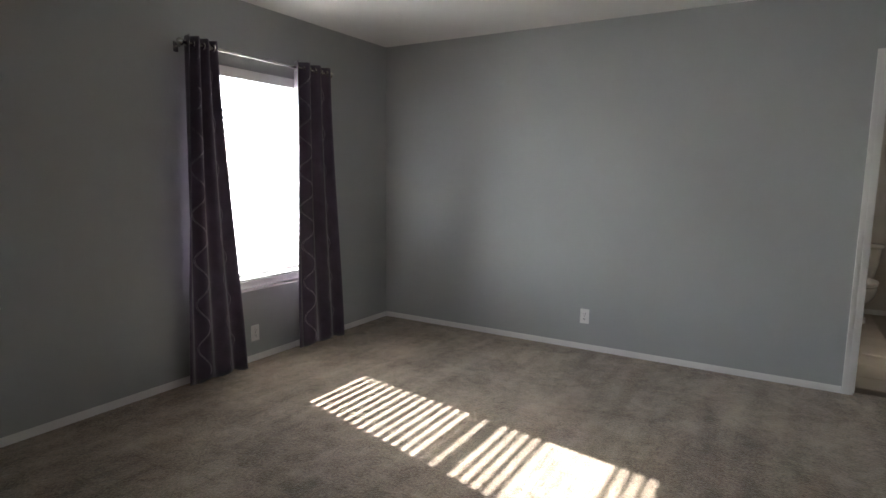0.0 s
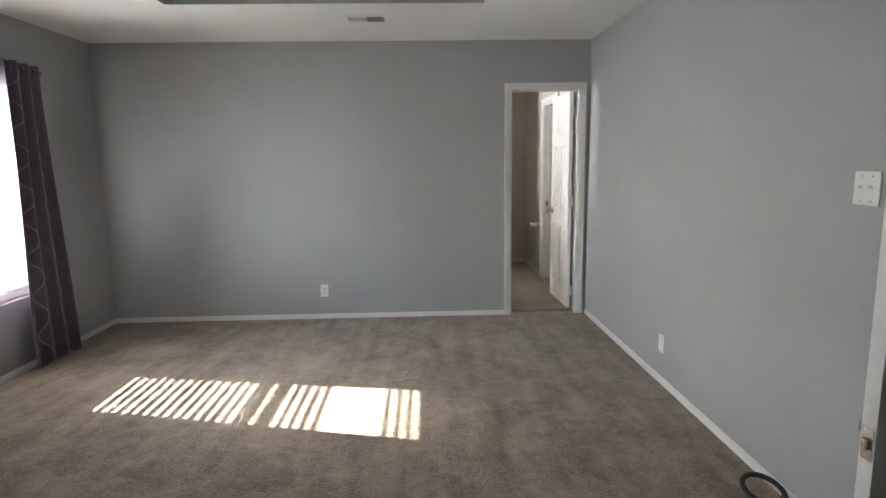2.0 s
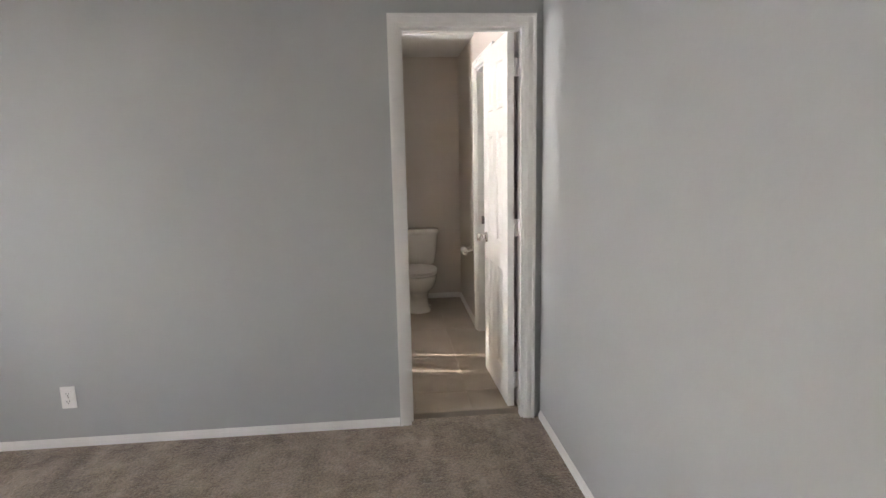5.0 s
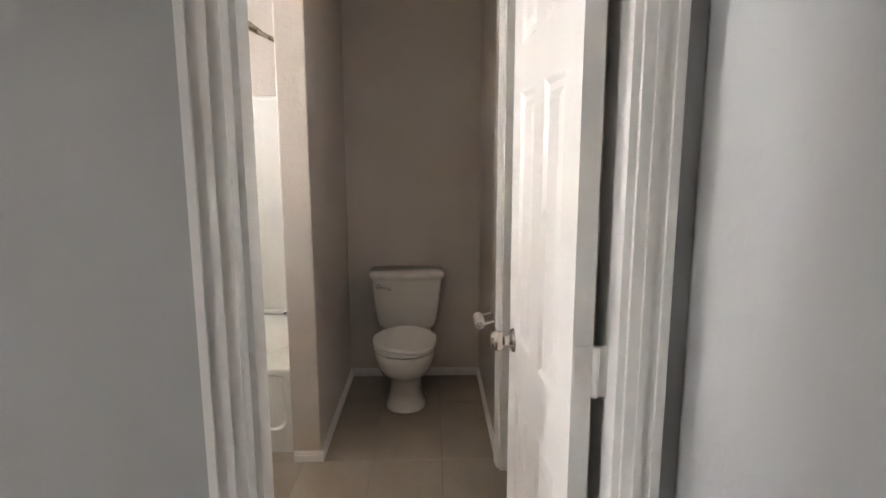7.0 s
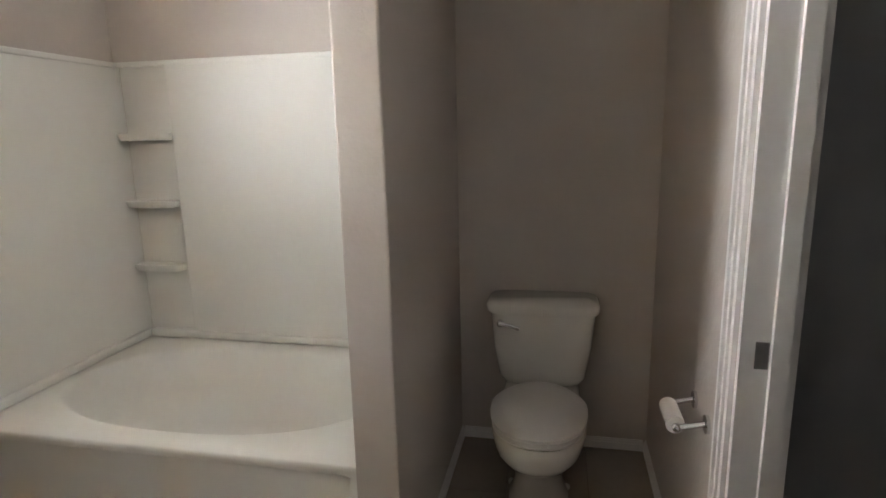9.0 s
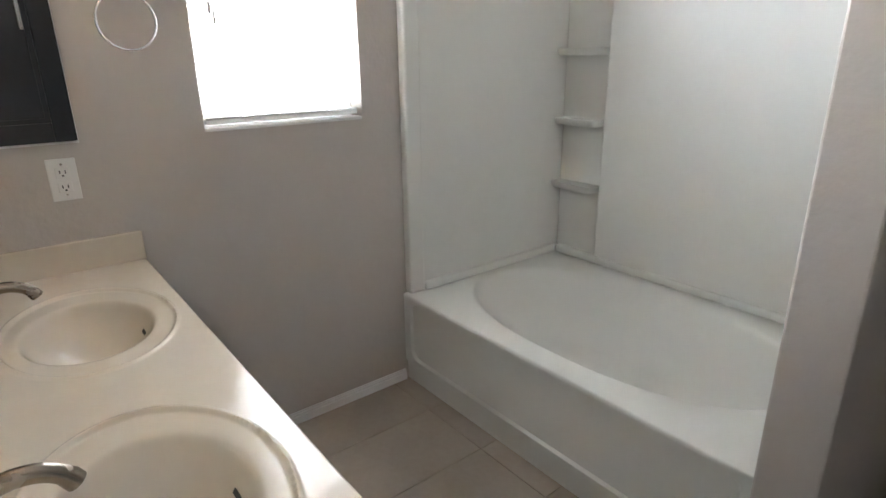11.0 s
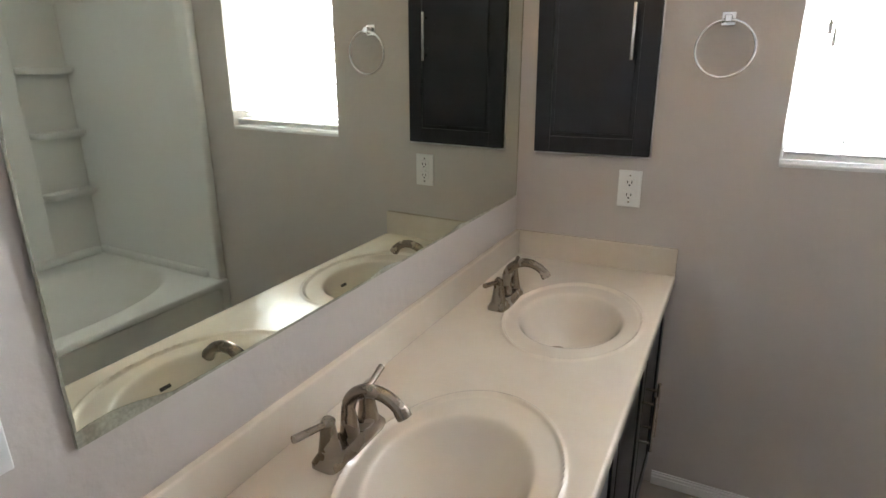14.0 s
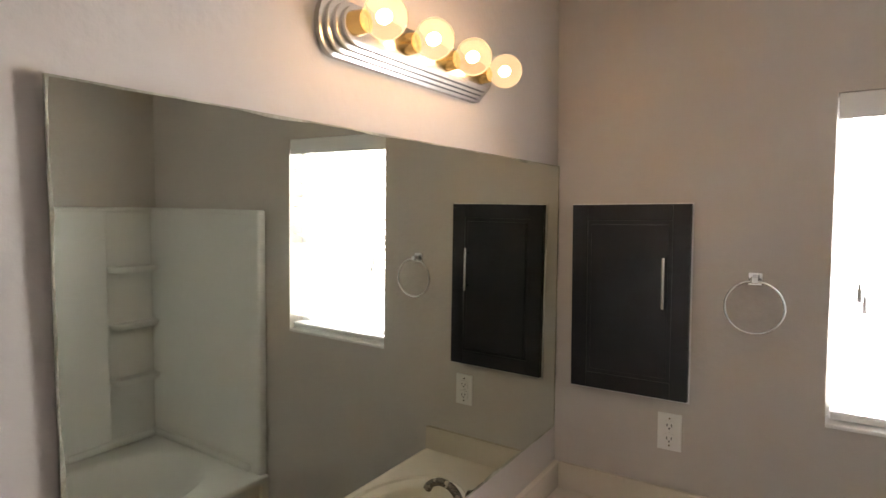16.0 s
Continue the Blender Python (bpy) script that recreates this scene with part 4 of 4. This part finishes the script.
def faucet(sx, y0):
    z0 = CZ + 0.001
    f = thing("faucet", (sx, y0, z0), "brushed nickel high-arc faucet with two lever handles", "faucet", "vanity faucets")
    bm = B()
    loft(bm, [oval(sx, y0, z0, 0.083, 0.028, 40, 6), oval(sx, y0, z0 + 0.008, 0.083, 0.028, 40, 6), oval(sx, y0, z0 + 0.022, 0.074, 0.019, 40, 6)])
    part("base", bm, M_NICKEL, f, smooth=50)
    bm = B()
    pts, rad = [], []
    for k in range(5):
        pts.append((sx, y0, z0 + 0.013 + 0.0125 * k))
        rad.append(0.0185 - 0.0013 * k)
    for k in range(17):
        a = math.pi * 0.87 * k / 16
        pts.append((sx, y0 + 0.06 * (1 - math.cos(a)), z0 + 0.067 + 0.055 * math.sin(a)))
        rad.append(0.0128 - 0.0015 * k / 16 + (0.002 if k > 14 else 0))
    tube(bm, pts, rad, 18)
    part("spout", bm, M_NICKEL, f, smooth=60)
    for s in (-1, 1):
        hx = sx + s * 0.056
        bm = B()
        loft(bm, [oval(hx, y0, z0 + 0.012, 0.022, 0.022, 24), oval(hx, y0, z0 + 0.028, 0.019, 0.019, 24), oval(hx, y0, z0 + 0.05, 0.0155, 0.0155, 24), oval(hx, y0, z0 + 0.075, 0.0125, 0.0125, 24), oval(hx, y0, z0 + 0.082, 0.012, 0.012, 24), oval(hx, y0, z0 + 0.088, 0.008, 0.008, 24)])
        hd = part("handle", bm, M_NICKEL, f, smooth=50)
        bm = B()
        tube(bm, [(hx - s * 0.012, y0 + 0.002, z0 + 0.077), (hx + s * 0.02, y0 - 0.003, z0 + 0.081), (hx + s * 0.068, y0 - 0.012, z0 + 0.087)], [0.0068, 0.006, 0.007], 12)
        part("lever", bm, M_NICKEL, hd, smooth=50)
    return f


for sx, sy in ((-2.1, 0.256), (-1.384, 0.242)):
    faucet(sx, sy)

# ---- mirror, lamp and wall things ----
MX0, MX1, MZ0, MZ1 = XW + 0.02, -1.01, 1.03, 1.904
mir = thing("wall_mirror", ((MX0 + MX1) / 2, YM, MZ0), "large frameless wall mirror with tarnished edges", "mirror")
bm = B()
box(bm, MX0, MX1, YM + 0.001, YM + 0.006, MZ0, MZ1)
part("glass", bm, M_MIRROR, mir)
rnd = random.Random(5)


def decay(x0, z0, x1, z1, nx_, nz_, wmin, wmax):
    """An uneven strip of tarnish along a mirror edge, growing inwards."""
    bm = B()
    n = 90
    a, b = [], []
    for k in range(n + 1):
        t = k / n
        w = wmin + (wmax - wmin) * max(0, noise.noise(Vector((x0 * 3 + t * 9, z0 * 5, 1.7)))) ** 1.5 * 2 + 0.001 * rnd.random()
        x, z = x0 + (x1 - x0) * t, z0 + (z1 - z0) * t
        a.append(bm.verts.new((x, YM + 0.0066, z)))
        b.append(bm.verts.new((x + nx_ * w, YM + 0.0066, z + nz_ * w)))
    for k in range(n):
        bm.faces.new((a[k], a[k + 1], b[k + 1], b[k]))
    part("tarnish", bm, M_RUST, mir, "dark tarnished mirror edge")


decay(MX0, MZ0, MX1, MZ0, 0, 1, 0.004, 0.028)
decay(MX0, MZ1, MX1, MZ1, 0, -1, 0.002, 0.009)
decay(MX1, MZ0, MX1, MZ1, -1, 0, 0.002, 0.006)
decay(MX0, MZ0, MX0, MZ1, 1, 0, 0.003, 0.006)

mir.matrix_world = pose((MX0 + MX1) / 2, YM, MZ0, -0.6, 0, 0)

LX0, LX1, LZ = -1.995, -1.425, 2.075
bar = thing("vanity_light", ((LX0 + LX1) / 2, YM, LZ), "brushed nickel light bar with four glowing globe bulbs", "wall lamp")
bm = B()
secs = []
for d, hh, ins in ((0.0, 0.052, 0), (0.012, 0.052, 0), (0.014, 0.046, 0.008), (0.024, 0.046, 0.008), (0.026, 0.04, 0.016), (0.036, 0.04, 0.016), (0.038, 0.034, 0.024), (0.048, 0.034, 0.024), (0.05, 0.03, 0.028)):
    x0, x1 = LX0 + ins + 0.035, LX1 - ins - 0.035
    ring_pts = []
    for xc_, a0 in ((x1, -90), (x0, 90)):
        for q in range(11):
            a = radians(a0 + 18 * q)
            ring_pts.append((xc_ + 0.035 * math.cos(a), YM + d + 0.0005, LZ + hh * math.sin(a)))
    secs.append(ring_pts)
loft(bm, secs)
part("back_plate", bm, M_STEEL, bar, smooth=25)
for k in range(4):
    x = -1.473 - k * 0.1455
    bm = B()
    cyl(bm, (x, YM + 0.05, LZ), (x, YM + 0.078, LZ), 0.022, 0.019)
    part("socket", bm, M_BRASS, bar, "yellow brass bulb socket", smooth=40)
    bm = B()
    prof = [(0.072, 0.015), (0.08, 0.017)] + [(0.117 - 0.038 * math.cos(a), 0.038 * math.sin(a)) for a in (0.55 + (math.pi - 0.56) * q / 14 for q in range(15))]
    loft(bm, [[(x + r * math.cos(a), YM + d, LZ + r * math.sin(a)) for a in (2 * math.pi * q / 28 for q in range(28))] for d, r in prof])
    bulb = part("bulb", bm, M_BULB, bar, "clear glowing globe bulb", smooth=70)
    bulb.visible_shadow = False
    bm = B()
    ball(bm, (x, YM + 0.115, LZ), 0.0115, 0.014, 0.0115, 16)
    part("filament", bm, M_FIL, bulb, "white-hot filament", smooth=70)

cab = thing("medicine_cabinet", (XW, 0.36, 1.168), "dark espresso medicine cabinet with a steel handle", "cabinet")
bm = B()
box(bm, XW + 0.0005, XW + 0.006, 0.185, 0.551, 1.179, 1.78)
part("body", bm, M_TRIM, cab, "white cabinet frame edge")
bm = B()
cy0, cy1, cz0, cz1, xf = 0.189, 0.547, 1.187, 1.777, XW + 0.0065
box(bm, xf, xf + 0.012, cy0, cy1, cz0, cz1)
for a in ((cy0, cy0 + 0.05, cz0, cz1), (cy1 - 0.05, cy1, cz0, cz1), (cy0 + 0.05, cy1 - 0.05, cz0, cz0 + 0.05), (cy0 + 0.05, cy1 - 0.05, cz1 - 0.05, cz1)):
    box(bm, xf + 0.011, xf + 0.019, *a, 0.002)
cd = part("door", bm, M_ESPR, cab)
bm = B()
box(bm, xf + 0.0122, xf + 0.0165, cy0 + 0.062, cy1 - 0.062, cz0 + 0.062, cz1 - 0.062, 0.002)
part("raised_panel", bm, M_ESPR, cd)
bm = B()
box(bm, xf + 0.038, xf + 0.045, 0.472, 0.482, 1.464, 1.618, 0.002)
for z in (1.482, 1.6):
    cyl(bm, (xf + 0.019, 0.477, z), (xf + 0.04, 0.477, z), 0.004)
part("handle", bm, M_STEEL, cd, "satin steel bar handle", smooth=40)

ring = thing("towel_ring", (XW, 0.703, 1.565), "chrome towel ring on a square wall post", "towel ring")
bm = B()
box(bm, XW + 0.0005, XW + 0.008, 0.696, 0.732, 1.548, 1.584, 0.002)
box(bm, XW + 0.008, XW + 0.043, 0.705, 0.723, 1.556, 1.576, 0.003)
part("post", bm, M_CHROME, ring)
bm = B()
tube(bm, [(XW + 0.036, 0.715 + 0.073 * math.cos(a), 1.49 + 0.073 * math.sin(a)) for a in (2 * math.pi * k / 48 for k in range(48))], 0.004, 10, True)
part("ring", bm, M_CHROME, ring, smooth=60)

# ---- bath floor tiles, last ----
TW, TL, G = 0.312, 0.61, 0.0025
meshes = {}
gx = [XW] + sorted(-0.702 + TW * k for k in range(-6, 3) if XW + 0.02 < -0.702 + TW * k < XR + 0.11) + [XR + 0.115]
gy = [0.057] + sorted(1.53 - TL * k for k in range(-2, 3) if 0.08 < 1.53 - TL * k < YT - 0.02) + [YT]
for i in range(len(gx) - 1):
    for j in range(len(gy) - 1):
        w, l = gx[i + 1] - gx[i] - G, gy[j + 1] - gy[j] - G
        key = (round(w, 3), round(l, 3))
        if key not in meshes:
            bm = B()
            c = 0.0015
            loft(bm, [[(sx * (w / 2 - ins), sy * (l / 2 - ins), z) for sx, sy in ((-1, -1), (1, -1), (1, 1), (-1, 1))] for ins, z in ((0, -0.0055), (0, -0.0015), (c, 0.0))])
            meshes[key] = finish(bm, "tile", M_TILE, 0)
        ob = new("tile", meshes[key])
        ob.location = ((gx[i] + gx[i + 1]) / 2, (gy[j] + gy[j + 1]) / 2, FB)
        ob.parent = floor_bath
